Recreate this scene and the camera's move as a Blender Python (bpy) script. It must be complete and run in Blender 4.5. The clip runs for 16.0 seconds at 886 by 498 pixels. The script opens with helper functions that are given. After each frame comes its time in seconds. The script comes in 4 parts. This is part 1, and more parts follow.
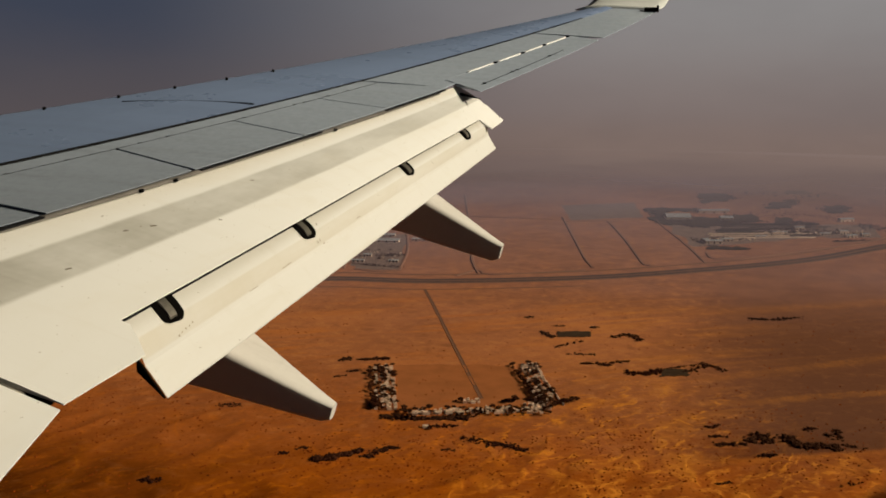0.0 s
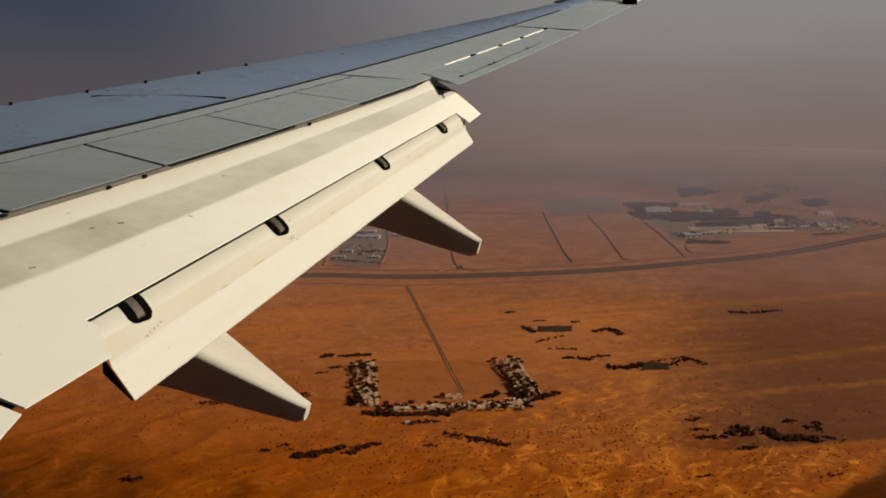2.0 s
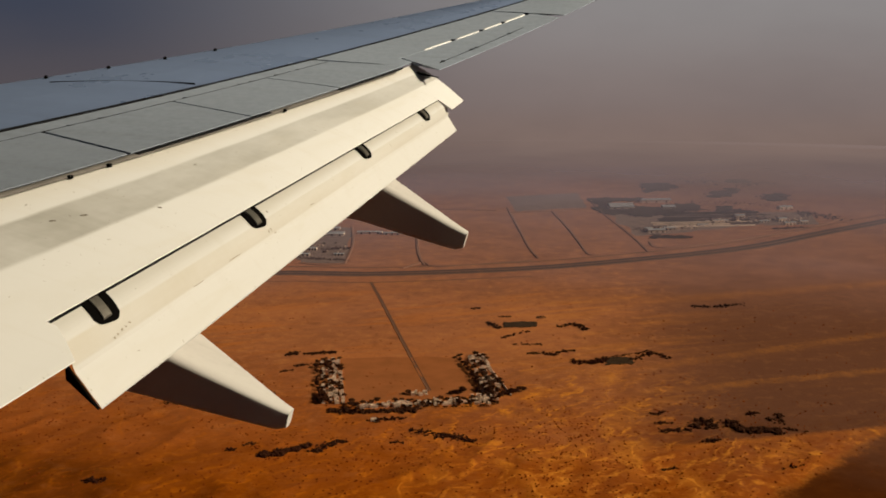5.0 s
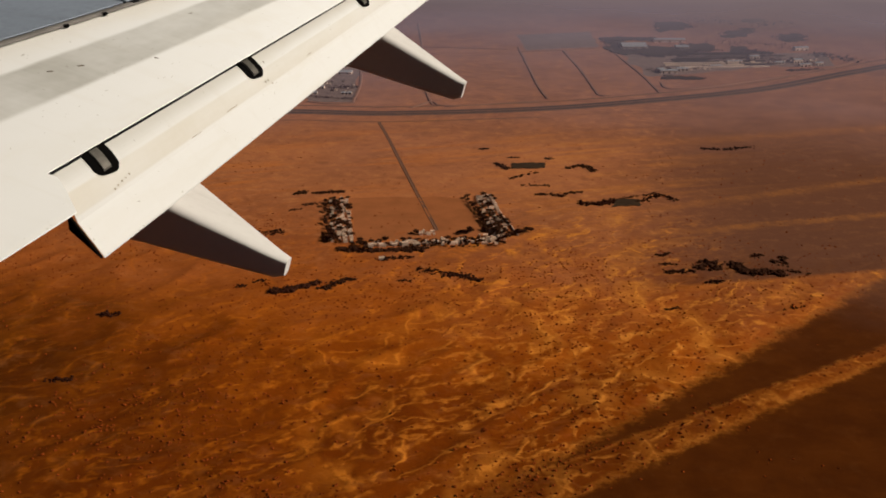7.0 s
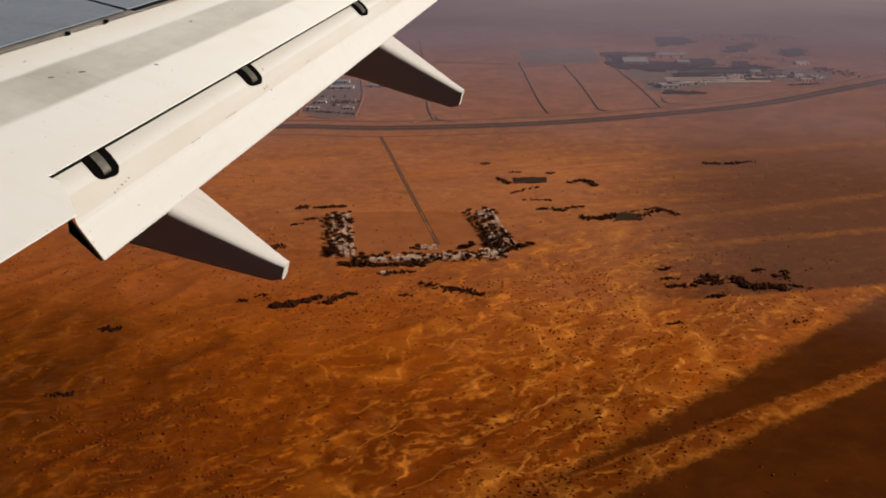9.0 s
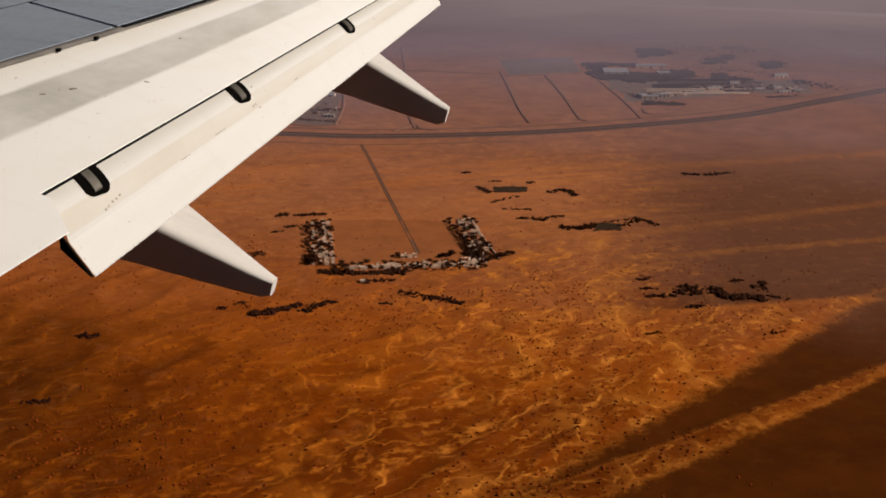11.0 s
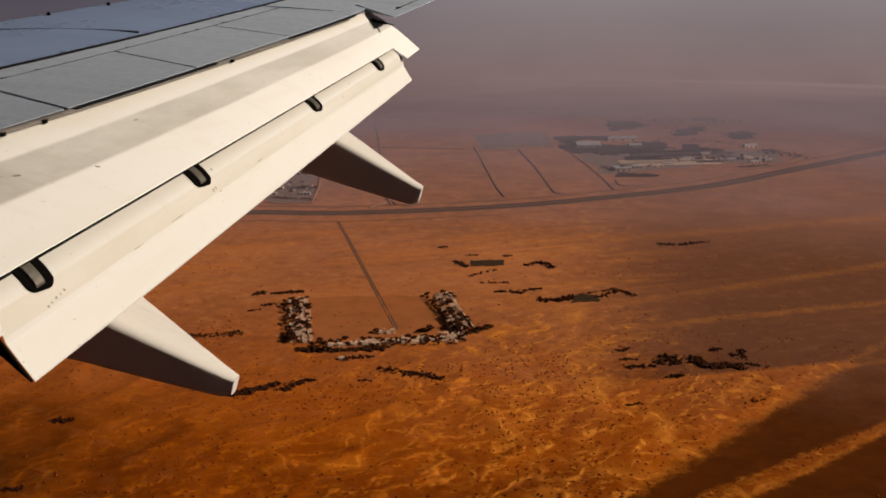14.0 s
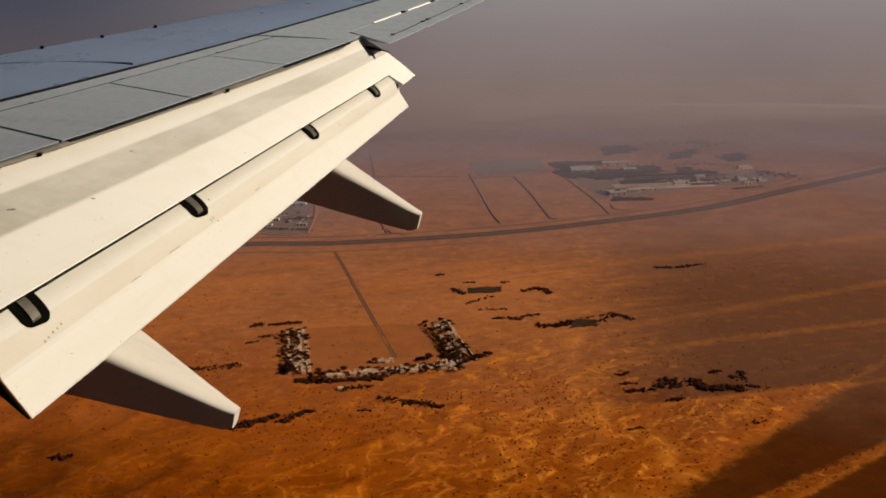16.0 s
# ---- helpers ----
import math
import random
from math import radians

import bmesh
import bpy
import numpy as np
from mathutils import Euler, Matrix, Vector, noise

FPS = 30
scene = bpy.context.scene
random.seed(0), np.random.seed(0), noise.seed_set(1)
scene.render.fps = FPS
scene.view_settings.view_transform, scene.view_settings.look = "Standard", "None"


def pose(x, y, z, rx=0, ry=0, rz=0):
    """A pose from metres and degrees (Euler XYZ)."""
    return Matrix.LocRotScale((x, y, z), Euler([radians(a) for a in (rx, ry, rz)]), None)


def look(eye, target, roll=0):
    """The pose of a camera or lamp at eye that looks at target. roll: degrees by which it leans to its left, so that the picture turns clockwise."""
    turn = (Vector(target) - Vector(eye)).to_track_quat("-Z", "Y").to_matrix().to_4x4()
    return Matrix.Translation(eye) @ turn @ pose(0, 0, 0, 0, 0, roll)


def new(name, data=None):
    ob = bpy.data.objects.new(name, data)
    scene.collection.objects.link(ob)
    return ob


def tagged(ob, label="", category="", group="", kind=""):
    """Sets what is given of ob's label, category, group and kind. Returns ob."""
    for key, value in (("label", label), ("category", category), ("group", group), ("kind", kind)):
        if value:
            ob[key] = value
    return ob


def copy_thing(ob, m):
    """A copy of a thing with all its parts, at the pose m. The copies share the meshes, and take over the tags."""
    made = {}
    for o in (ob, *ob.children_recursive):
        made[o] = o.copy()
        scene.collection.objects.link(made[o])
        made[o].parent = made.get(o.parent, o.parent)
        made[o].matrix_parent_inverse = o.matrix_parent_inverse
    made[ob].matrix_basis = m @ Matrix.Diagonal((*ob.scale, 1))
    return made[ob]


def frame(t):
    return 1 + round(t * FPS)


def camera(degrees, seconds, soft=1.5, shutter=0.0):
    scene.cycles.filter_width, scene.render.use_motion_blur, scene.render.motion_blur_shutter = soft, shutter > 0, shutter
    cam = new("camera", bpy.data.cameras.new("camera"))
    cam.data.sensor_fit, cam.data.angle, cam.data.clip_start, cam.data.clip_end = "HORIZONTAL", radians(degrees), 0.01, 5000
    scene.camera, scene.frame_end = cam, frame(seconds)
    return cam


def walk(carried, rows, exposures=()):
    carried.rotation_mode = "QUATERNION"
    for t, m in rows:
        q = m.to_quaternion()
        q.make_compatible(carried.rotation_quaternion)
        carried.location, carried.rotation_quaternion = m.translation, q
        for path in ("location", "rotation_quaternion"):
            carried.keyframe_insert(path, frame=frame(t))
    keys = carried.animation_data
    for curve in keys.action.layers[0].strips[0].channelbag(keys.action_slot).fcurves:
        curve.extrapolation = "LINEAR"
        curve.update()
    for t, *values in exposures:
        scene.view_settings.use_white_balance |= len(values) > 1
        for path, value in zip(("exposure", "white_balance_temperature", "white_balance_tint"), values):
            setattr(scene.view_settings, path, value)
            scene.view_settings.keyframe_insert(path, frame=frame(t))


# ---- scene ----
# Camera: held at a cabin window over the starboard wing. x points aft, y outboard, z up; the desert floor is z = 0.
EYE = 503.0
# the aircraft's place and attitude over the plain
AIR = pose(65.2, 25.5, EYE, 0.32, 0, 0.08)
cam = camera(45.0, 16.0, soft=1.8)
# seconds, x, y, z from the seat, yaw, pitch, roll
PATH = [
    (0, 0.000, -0.000, 0.000, 13.096, -11.298, 0.306),
    (0.5, 0.018, 0.010, -0.001, 12.944, -11.478, 0.288),
    (1, 0.002, 0.056, 0.010, 12.577, -11.669, 0.181),
    (1.5, 0.008, 0.103, 0.004, 12.380, -11.684, 0.288),
    (2, -0.002, 0.156, -0.031, 12.010, -11.537, 0.500),
    (2.5, -0.003, 0.175, -0.019, 11.749, -11.639, 0.543),
    (3, -0.027, 0.237, -0.030, 11.447, -11.636, 0.609),
    (5.3, -0.273, 0.644, -0.162, 9.973, -11.785, 0.451),
    (5.5, -0.273, 0.664, -0.162, 9.943, -12.625, 0.451),
    (6, -0.245, 0.622, -0.110, 10.087, -16.571, 0.379),
    (6.5, -0.194, 0.537, -0.067, 10.446, -19.635, 0.181),
    (7, -0.159, 0.513, -0.050, 10.627, -20.270, 0.181),
    (7.5, -0.157, 0.512, -0.051, 10.679, -20.029, -0.148),
    (8, -0.152, 0.517, -0.059, 10.721, -19.716, -0.285),
    (8.5, -0.152, 0.500, -0.057, 10.621, -19.623, -0.216),
    (9, -0.115, 0.442, -0.091, 10.701, -19.490, 0.234),
    (11.5, -0.145, 0.361, 0.024, 9.516, -18.912, -0.793),
    (12, -0.148, 0.415, 0.040, 9.205, -18.767, -0.913),
    (12.5, -0.155, 0.483, 0.014, 8.863, -18.421, -0.530),
    (13, -0.138, 0.566, -0.036, 8.701, -17.590, 0.056),
    (13.5, -0.145, 0.677, -0.064, 8.596, -16.488, 0.258),
    (14, -0.200, 0.829, -0.071, 8.323, -15.025, 0.311),
    (14.5, -0.269, 0.950, -0.072, 8.100, -13.398, -0.052),
    (15, -0.302, 1.006, -0.017, 7.976, -12.493, 0.154),
    (15.5, -0.286, 0.969, -0.025, 7.924, -12.801, 0.842),
    (16, -0.238, 0.901, -0.104, 7.859, -13.544, 1.440),
]
walk(cam, [(t, AIR @ pose(x, y, z, 90 + pitch, roll, yaw)) for t, x, y, z, yaw, pitch, roll in PATH],
     exposures=[(0, -0.14, 6950, 6), (5.3, -0.11, 6980, 8), (6.5, -0.02, 6700, 11), (7.1, 0.0, 6100, 12), (12.5, -0.02, 6300, 16), (14.0, -0.04, 6650, 15), (15.0, 0.13, 6850, 13), (15.5, 0.12, 6950, 12), (16.0, -0.03, 6950, 11)])

# ---- light ----
SUN_FROM = Vector((0.86, 0.08, 0.50)).normalized()
sun = new("sun", bpy.data.lights.new("sun", "SUN"))
sun.data.energy, sun.data.angle, sun.data.color = 5.6, radians(0.6), (1.0, 0.875, 0.69)
sun.matrix_world = look(SUN_FROM * 900 + Vector((0, 0, EYE)), Vector((0, 0, EYE)))
world = bpy.data.worlds.new("sky")
scene.world = world
world.use_nodes = True
wn = world.node_tree.nodes
sky = wn.new("ShaderNodeTexSky")
sky.sky_type, sky.sun_disc = "NISHITA", False
sky.sun_elevation = math.asin(SUN_FROM.z)
sky.sun_rotation = math.atan2(SUN_FROM.x, SUN_FROM.y)
sky.dust_density, sky.air_density, sky.ozone_density = 3.0, 1.0, 1.0
world.node_tree.links.new(sky.outputs[0], wn["Background"].inputs[0])
wn["Background"].inputs[1].default_value = 0.0030


# ---- materials ----
class Mat:
    """A small builder of node materials."""

    def __init__(self, name, rough=0.6, metal=0.0, spec=0.5):
        self.m = bpy.data.materials.new(name)
        self.m.use_nodes = True
        self.t = self.m.node_tree
        self.bsdf = self.t.nodes["Principled BSDF"]
        self.bsdf.inputs["Roughness"].default_value = rough
        self.bsdf.inputs["Metallic"].default_value = metal
        self.bsdf.inputs["Specular IOR Level"].default_value = spec

    def node(self, kind, **inputs):
        n = self.t.nodes.new(kind)
        for k, v in inputs.items():
            self.put(n, k.replace("_", " "), v)
        return n

    def put(self, n, key, v):
        sock = n.inputs[int(key[1:])] if key[0] == "i" and key[1:].isdigit() else n.inputs[key]
        if isinstance(v, bpy.types.NodeSocket):
            self.t.links.new(v, sock)
        else:
            sock.default_value = v

    def math(self, op, a, b=0.0, clamp=False):
        n = self.node("ShaderNodeMath")
        n.operation, n.use_clamp = op, clamp
        self.put(n, "i0", a), self.put(n, "i1", b)
        return n.outputs[0]

    def span(self, v, a, b, c=0.0, d=1.0, smooth=True):
        n = self.node("ShaderNodeMapRange")
        n.interpolation_type = "SMOOTHSTEP" if smooth else "LINEAR"
        for k, x in zip(("Value", "From Min", "From Max", "To Min", "To Max"), (v, a, b, c, d)):
            self.put(n, k, x)
        return n.outputs[0]

    def noise(self, scale, detail=4.0, rough=0.55, vec=None, distort=0.0):
        n = self.node("ShaderNodeTexNoise", Scale=scale, Detail=detail, Roughness=rough, Distortion=distort)
        if vec is not None:
            self.put(n, "Vector", vec)
        return n.outputs["Fac"]

    def mix(self, f, a, b):
        n = self.node("ShaderNodeMix")
        n.data_type = "RGBA"
        self.put(n, "i0", f)
        self.put(n, "i6", (*a, 1) if isinstance(a, tuple) else a)
        self.put(n, "i7", (*b, 1) if isinstance(b, tuple) else b)
        return n.outputs[2]

    def coords(self, kind="Object"):
        return self.node("ShaderNodeTexCoord").outputs[kind]

    def place(self):
        return self.node("ShaderNodeNewGeometry").outputs["Position"]

    def mapped(self, vec, scale=(1, 1, 1), turn=0.0):
        n = self.node("ShaderNodeMapping", Vector=vec)
        n.inputs["Scale"].default_value = scale
        n.inputs["Rotation"].default_value = (0, 0, turn)
        if turn:
            n.vector_type = "TEXTURE"
        return n.outputs[0]

    def color(self, c):
        self.put(self.bsdf, "Base Color", (*c, 1) if isinstance(c, tuple) else c)
        return self

    def rough(self, v):
        self.put(self.bsdf, "Roughness", v)
        return self

    def bump(self, h, strength=0.3, dist=0.02):
        n = self.node("ShaderNodeBump", Strength=strength, Distance=dist, Height=h)
        self.put(self.bsdf, "Normal", n.outputs[0])
        return self


def paint(name, c, rough=0.4, dirt=0.18, streak=(0.5, 7.0, 1.0), spec=0.5, grain=1.0, inboard=0.0):
    """Aircraft paint: streaks of grime in the airflow, faint mottling; inboard paints in a spanwise shading gradient.
    """
    m = Mat(name, rough, 0.0, spec)
    p = m.coords()
    a = m.noise(1.0, 5, 0.6, m.mapped(p, streak))
    b = m.noise(14.0 if grain else 0.8, 4, 0.65, p)
    f = m.math("MULTIPLY", m.math("ADD", m.span(a, 0.42, 0.75), m.span(b, 0.45, 0.8, 0, 0.5)), dirt)
    # shading along the span painted in, darker towards the fuselage
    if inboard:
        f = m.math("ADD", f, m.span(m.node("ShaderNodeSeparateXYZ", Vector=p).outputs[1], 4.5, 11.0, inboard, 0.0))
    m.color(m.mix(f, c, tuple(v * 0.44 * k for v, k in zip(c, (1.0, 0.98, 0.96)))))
    m.rough(m.span(b, 0.3, 0.7, rough - 0.06, rough + 0.12))
    if grain:
        m.bump(m.noise(2.2, 2, 0.5, p), 0.06 * grain, 0.02)
    return m.m


def plain(name, c, rough=0.7, vary=0.25, scale=3.0, metal=0.0, spec=0.15):
    m = Mat(name, rough, metal, spec)
    p = m.coords()
    n = m.noise(scale, 5, 0.6, p)
    m.color(m.mix(m.span(n, 0.3, 0.75, 0, vary), c, tuple(v * 0.45 for v in c)))
    m.bump(n, 0.15, 0.02)
    return m.m


def flap_paint(name, c, band, rough=0.36, grime=(0.305, 0.30, 0.275)):
    """White flap paint with a grey band of exhaust grime along the span (uv: span in metres, chord 0 to 1)."""
    m = Mat(name, rough)
    uv = m.coords("UV")
    sep = m.node("ShaderNodeSeparateXYZ", Vector=uv)
    v = sep.outputs[1]
    edge = m.noise(1.0, 5, 0.6, m.mapped(uv, (1.6, 5.0, 1)))
    vv = m.math("ADD", v, m.math("MULTIPLY", m.math("SUBTRACT", edge, 0.5), 0.03))
    lo, hi = band
    f = m.math("MULTIPLY", m.span(vv, lo - 0.012, lo + 0.022), m.span(vv, hi - 0.022, hi + 0.012, 1, 0))
    patch = m.noise(1.0, 4, 0.6, m.mapped(uv, (1.3, 2.2, 1)))
    f = m.math("MULTIPLY", f, m.math("MULTIPLY", m.span(patch, 0.25, 0.7, 0.5, 1.0), m.span(sep.outputs[0], 5.0, 9.5, 1.0, 0.62)))
    tick = m.noise(1.0, 5, 0.7, m.mapped(uv, (26.0, 1.5, 1)))
    f = m.math("MULTIPLY", f, m.span(tick, 0.35, 0.65, 0.93, 1.0))
    chord = m.noise(1.0, 5, 0.62, m.mapped(uv, (9.0, 1.2, 1)))
    g = m.math("MULTIPLY", m.span(chord, 0.5, 0.85), 0.22)
    g = m.math("ADD", g, m.span(vv, 0.02, lo, 0.5, 0.08))
    col = m.mix(g, c, (c[0] * 0.7, c[1] * 0.62, c[2] * 0.48))
    stain = m.noise(1.0, 4, 0.6, m.mapped(uv, (1.1, 3.0, 1)), 0.6)
    col = m.mix(m.span(stain, 0.48, 0.75, 0.0, 0.30), col, (c[0] * 0.84, c[1] * 0.78, c[2] * 0.66))
    # the spanwise falloff of light painted into the white, darker inboard
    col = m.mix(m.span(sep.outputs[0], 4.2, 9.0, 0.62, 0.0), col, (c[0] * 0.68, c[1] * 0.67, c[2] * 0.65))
    col = m.mix(f, col, grime)
    chips = m.noise(38.0, 2, 0.5, m.coords())
    col = m.mix(m.span(chips, 0.735, 0.77, 0, 0.7), col, (0.16, 0.13, 0.09))
    scuff = m.noise(11.0, 3, 0.6, m.coords(), 1.5)
    col = m.mix(m.span(scuff, 0.715, 0.75, 0, 0.75), col, (0.13, 0.105, 0.075))
    m.color(col)
    m.rough(m.math("ADD", rough, m.math("MULTIPLY", f, 0.25)))
    m.bump(m.noise(1.6, 2, 0.5, m.coords()), 0.08, 0.03)
    return m.m


# bluish base and dark inboard end paint in the sky's reflection
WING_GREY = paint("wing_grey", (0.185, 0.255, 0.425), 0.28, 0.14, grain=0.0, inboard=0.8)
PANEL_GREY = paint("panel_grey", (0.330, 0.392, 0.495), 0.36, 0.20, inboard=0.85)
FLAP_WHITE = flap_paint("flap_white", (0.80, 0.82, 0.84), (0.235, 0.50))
# aft white toned down against the sun on its steep face
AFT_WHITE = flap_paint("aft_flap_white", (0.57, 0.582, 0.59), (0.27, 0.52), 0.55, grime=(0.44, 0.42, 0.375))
FAIRING = paint("fairing_white", (0.57, 0.555, 0.535), 0.45, 0.18, spec=0.3)
WINGLET = paint("winglet_white", (0.60, 0.64, 0.66), 0.4, 0.15)
# near-black: shade of gaps and openings as colour; also studs, doors, small fittings
DARK_GAP = plain("gap_shade_black", (0.003, 0.0027, 0.0025), 0.95, 0.3, 20, 0.0, 0.02)
STEEL = plain("worn_steel", (0.14, 0.13, 0.115), 0.45, 0.5, 30, 0.6)
SEAL = plain("white_seal", (0.88, 0.90, 0.92), 0.5, 0.1, 20)
STRIP_BLACK = plain("black_strip", (0.010, 0.010, 0.011), 0.9, 0.3, 12, 0.0, 0.03)
SCUFF = plain("brown_scuff", (0.30, 0.26, 0.20), 0.7, 0.6, 40)
SCRATCH = plain("dark_scratch", (0.16, 0.14, 0.11), 0.7, 0.6, 40)
LIP = plain("grey_lip", (0.17, 0.16, 0.15), 0.7, 0.6, 9)
CABIN = plain("cabin_blocker_black", (0.022, 0.021, 0.022), 0.6, 0.15, 2)


def ground_material():
    """Orange sand: pale crests on the dune field, a smoother dark plain, long wind streaks; near darkening and far haze
    tint painted in.
    """
    m = Mat("desert_sand", 1.0, 0.0, 0.02)
    p = m.place()
    sep = m.node("ShaderNodeSeparateXYZ", Vector=p)
    x, y = sep.outputs[0], sep.outputs[1]
    big = m.noise(0.0045, 5, 0.6, p, 0.6)
    mid = m.noise(0.03, 5, 0.6, p, 0.4)
    fine = m.noise(0.22, 4, 0.65, p)
    wob = m.math("MULTIPLY", m.math("SUBTRACT", m.noise(0.012, 5, 0.62, p), 0.5), 110.0)
    # edges of the sand: each a straight line in plan, roughened by the wind
    rag = m.math("MULTIPLY", m.math("SUBTRACT", m.noise(0.045, 6, 0.70, p), 0.5), 46.0)

    def line(a, b, c, rough=1.0):
        d = m.math("ADD", m.math("ADD", m.math("MULTIPLY", x, a), m.math("MULTIPLY", y, b)), c)
        return m.math("ADD", d, m.math("MULTIPLY", rag, rough))

    d_field, d_up, d_low = line(0.811, -0.585, 498.0), line(0.681, -0.732, 623.0, 0.3), line(0.723, -0.691, 537.0, 0.8)
    d_c, d_c2, d_d, d_e = line(0.408, -0.913, 1334.0, 0.6), line(-0.375, 0.927, -1158.0, 0.5), line(0.528, -0.849, 1327.0, 0.7), line(0.427, -0.904, 1796.0)
    far = m.math("ADD", y, m.math("MULTIPLY", wob, 3.0))
    lobe = m.math("MULTIPLY", m.span(d_up, -4.0, 6.0), m.span(d_low, -6.0, 10.0, 0.72, 0.0))
    wedge = m.span(d_c2, -6.0, 14.0)
    sandy = m.math("MAXIMUM", m.span(d_field, -14.0, 16.0, 1.0, 0.0), lobe)
    sandy = m.math("MULTIPLY", sandy, m.math("SUBTRACT", 1.0, m.math("MULTIPLY", wedge, m.span(m.math("ADD", x, m.math("MULTIPLY", rag, 2.0)), 10.0, 270.0))))
    dune = m.math("MULTIPLY", sandy, m.span(far, 1420.0, 1760.0, 1.0, 0.0))
    dune_x = m.math("ADD", m.math("ADD", x, 330.0), m.math("MULTIPLY", wob, 2.0))
    dune = m.math("MULTIPLY", dune, m.span(dune_x, -200.0, 240.0, 0.30, 1.0))
    base = m.mix(m.span(big, 0.3, 0.7), (0.235, 0.049, 0.0014), (0.150, 0.028, 0.0008))
    base = m.mix(m.span(mid, 0.35, 0.72, 0, 0.4), base, (0.245, 0.054, 0.0015))
    # near ground painted darker, standing in for vignetting and backscatter
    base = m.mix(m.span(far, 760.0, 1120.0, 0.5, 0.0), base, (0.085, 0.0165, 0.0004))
    base = m.mix(m.math("MULTIPLY", m.span(far, 980.0, 1120.0), m.span(far, 1260.0, 1420.0, 0.55, 0.0)), base, (0.335, 0.078, 0.0022))
    left = m.math("ADD", x, m.math("MULTIPLY", wob, 2.5))
    base = m.mix(m.math("MULTIPLY", m.span(left, -620.0, -250.0, 1.0, 0.0), m.span(far, 950.0, 1350.0, 0.85, 0.0)), base, (0.058, 0.0150, 0.0010))
    # pale branching crests, coloured on one side only like a sunlit face
    w = m.node("ShaderNodeVectorMath", i0=p)
    w.operation = "ADD"
    warp = m.node("ShaderNodeTexNoise", Vector=p, Scale=0.011, Detail=3.0)
    w2 = m.node("ShaderNodeVectorMath", i0=warp.outputs["Color"])
    w2.operation, w2.inputs[1].default_value = "MULTIPLY", (48, 48, 0)
    m.put(w, "i1", w2.outputs[0])

    def crest(scale, width, turn, stretch, reach):
        n = m.noise(scale, 3, 0.5, m.mapped(w.outputs[0], stretch, turn))
        side = m.node("ShaderNodeVectorMath", i0=w.outputs[0])
        side.operation, side.inputs[1].default_value = "ADD", (0.87 * reach, -0.5 * reach, 0)
        n2 = m.noise(scale, 3, 0.5, m.mapped(side.outputs[0], stretch, turn))
        r = m.math("ABSOLUTE", m.math("SUBTRACT", n, 0.5))
        return m.math("MULTIPLY", m.math("POWER", m.span(r, 0.0, width, 1.0, 0.0), 1.4), m.span(m.math("SUBTRACT", n, n2), -0.02, 0.07))

    c1 = crest(0.012, 0.050, 0.45, (1.0, 1.8, 1.0), 20.0)
    c2 = crest(0.026, 0.080, -0.50, (1.0, 2.0, 1.0), 11.0)
    c3 = crest(0.055, 0.130, -0.9, (1.0, 1.8, 1.0), 6.0)
    glow = crest(0.012, 0.20, 0.45, (1.0, 1.8, 1.0), 32.0)
    grit = m.span(m.noise(0.09, 4, 0.65, p, 0.6), 0.30, 0.60, 0.4, 1.0)
    gate = m.span(m.noise(0.011, 4, 0.65, p), 0.40, 0.56)
    gate2 = m.span(m.noise(0.021, 4, 0.65, p, 0.5), 0.42, 0.58)
    veins = m.math("MAXIMUM", m.math("MULTIPLY", c1, m.span(gate, 0.0, 1.0, 0.25, 1.0)), m.math("MULTIPLY", c2, gate2))
    veins = m.math("MAXIMUM", veins, m.math("MULTIPLY", m.math("MULTIPLY", c3, m.span(gate, 0.0, 1.0, 0.35, 1.0)), 0.6))
    veins = m.math("MAXIMUM", m.math("MULTIPLY", veins, grit), m.math("MULTIPLY", m.math("MULTIPLY", glow, gate), 0.38))
    veins = m.math("MULTIPLY", veins, dune)
    # bands of blown sand along the edges and across the plain

    def band(d, at, width, k):
        return m.span(m.math("ABSOLUTE", m.math("SUBTRACT", d, at)), width * 0.1, width, k, 0.0)

    right = m.span(m.math("ADD", x, wob), 20.0, 160.0)
    b = m.math("MAXIMUM", band(d_field, -3.0, 11.0, 0.34), m.math("MULTIPLY", band(d_low, -3.0, 8.0, 0.45), m.span(d_up, -4.0, 6.0)))
    b = m.math("MAXIMUM", b, m.math("MULTIPLY", band(d_up, 5.0, 5.0, 0.3), m.span(d_low, -6.0, 10.0, 1.0, 0.0)))
    b = m.math("MAXIMUM", b, m.math("MULTIPLY", m.math("MAXIMUM", band(d_c, 0.0, 20.0, 0.36), m.math("MAXIMUM", band(d_d, 0.0, 24.0, 0.30), band(d_e, 0.0, 40.0, 0.26))), right))
    b = m.math("MAXIMUM", b, m.math("MULTIPLY", band(d_c2, -8.0, 14.0, 0.5), m.math("MULTIPLY", right, 0.8)))
    bands = m.math("MULTIPLY", m.math("MULTIPLY", m.math("MULTIPLY", b, m.span(d_field, 80.0, 420.0, 1.0, 0.55)), m.math("MAXIMUM", m.span(gate2, 0.0, 1.0, 0.45, 0.8), c2)), m.math("MULTIPLY", m.span(fine, 0.25, 0.6, 0.45, 1.0), grit))
    st = m.noise(1.0, 5, 0.6, m.mapped(p, (300.0, 40.0, 1.0), 0.45), 0.4)
    streak = m.math("MULTIPLY", m.span(st, 0.47, 0.72), m.span(far, 1150.0, 1500.0))
    streak = m.math("MULTIPLY", streak, m.math("SUBTRACT", 1.0, m.math("MULTIPLY", m.math("SUBTRACT", 1.0, sandy), 0.85)))
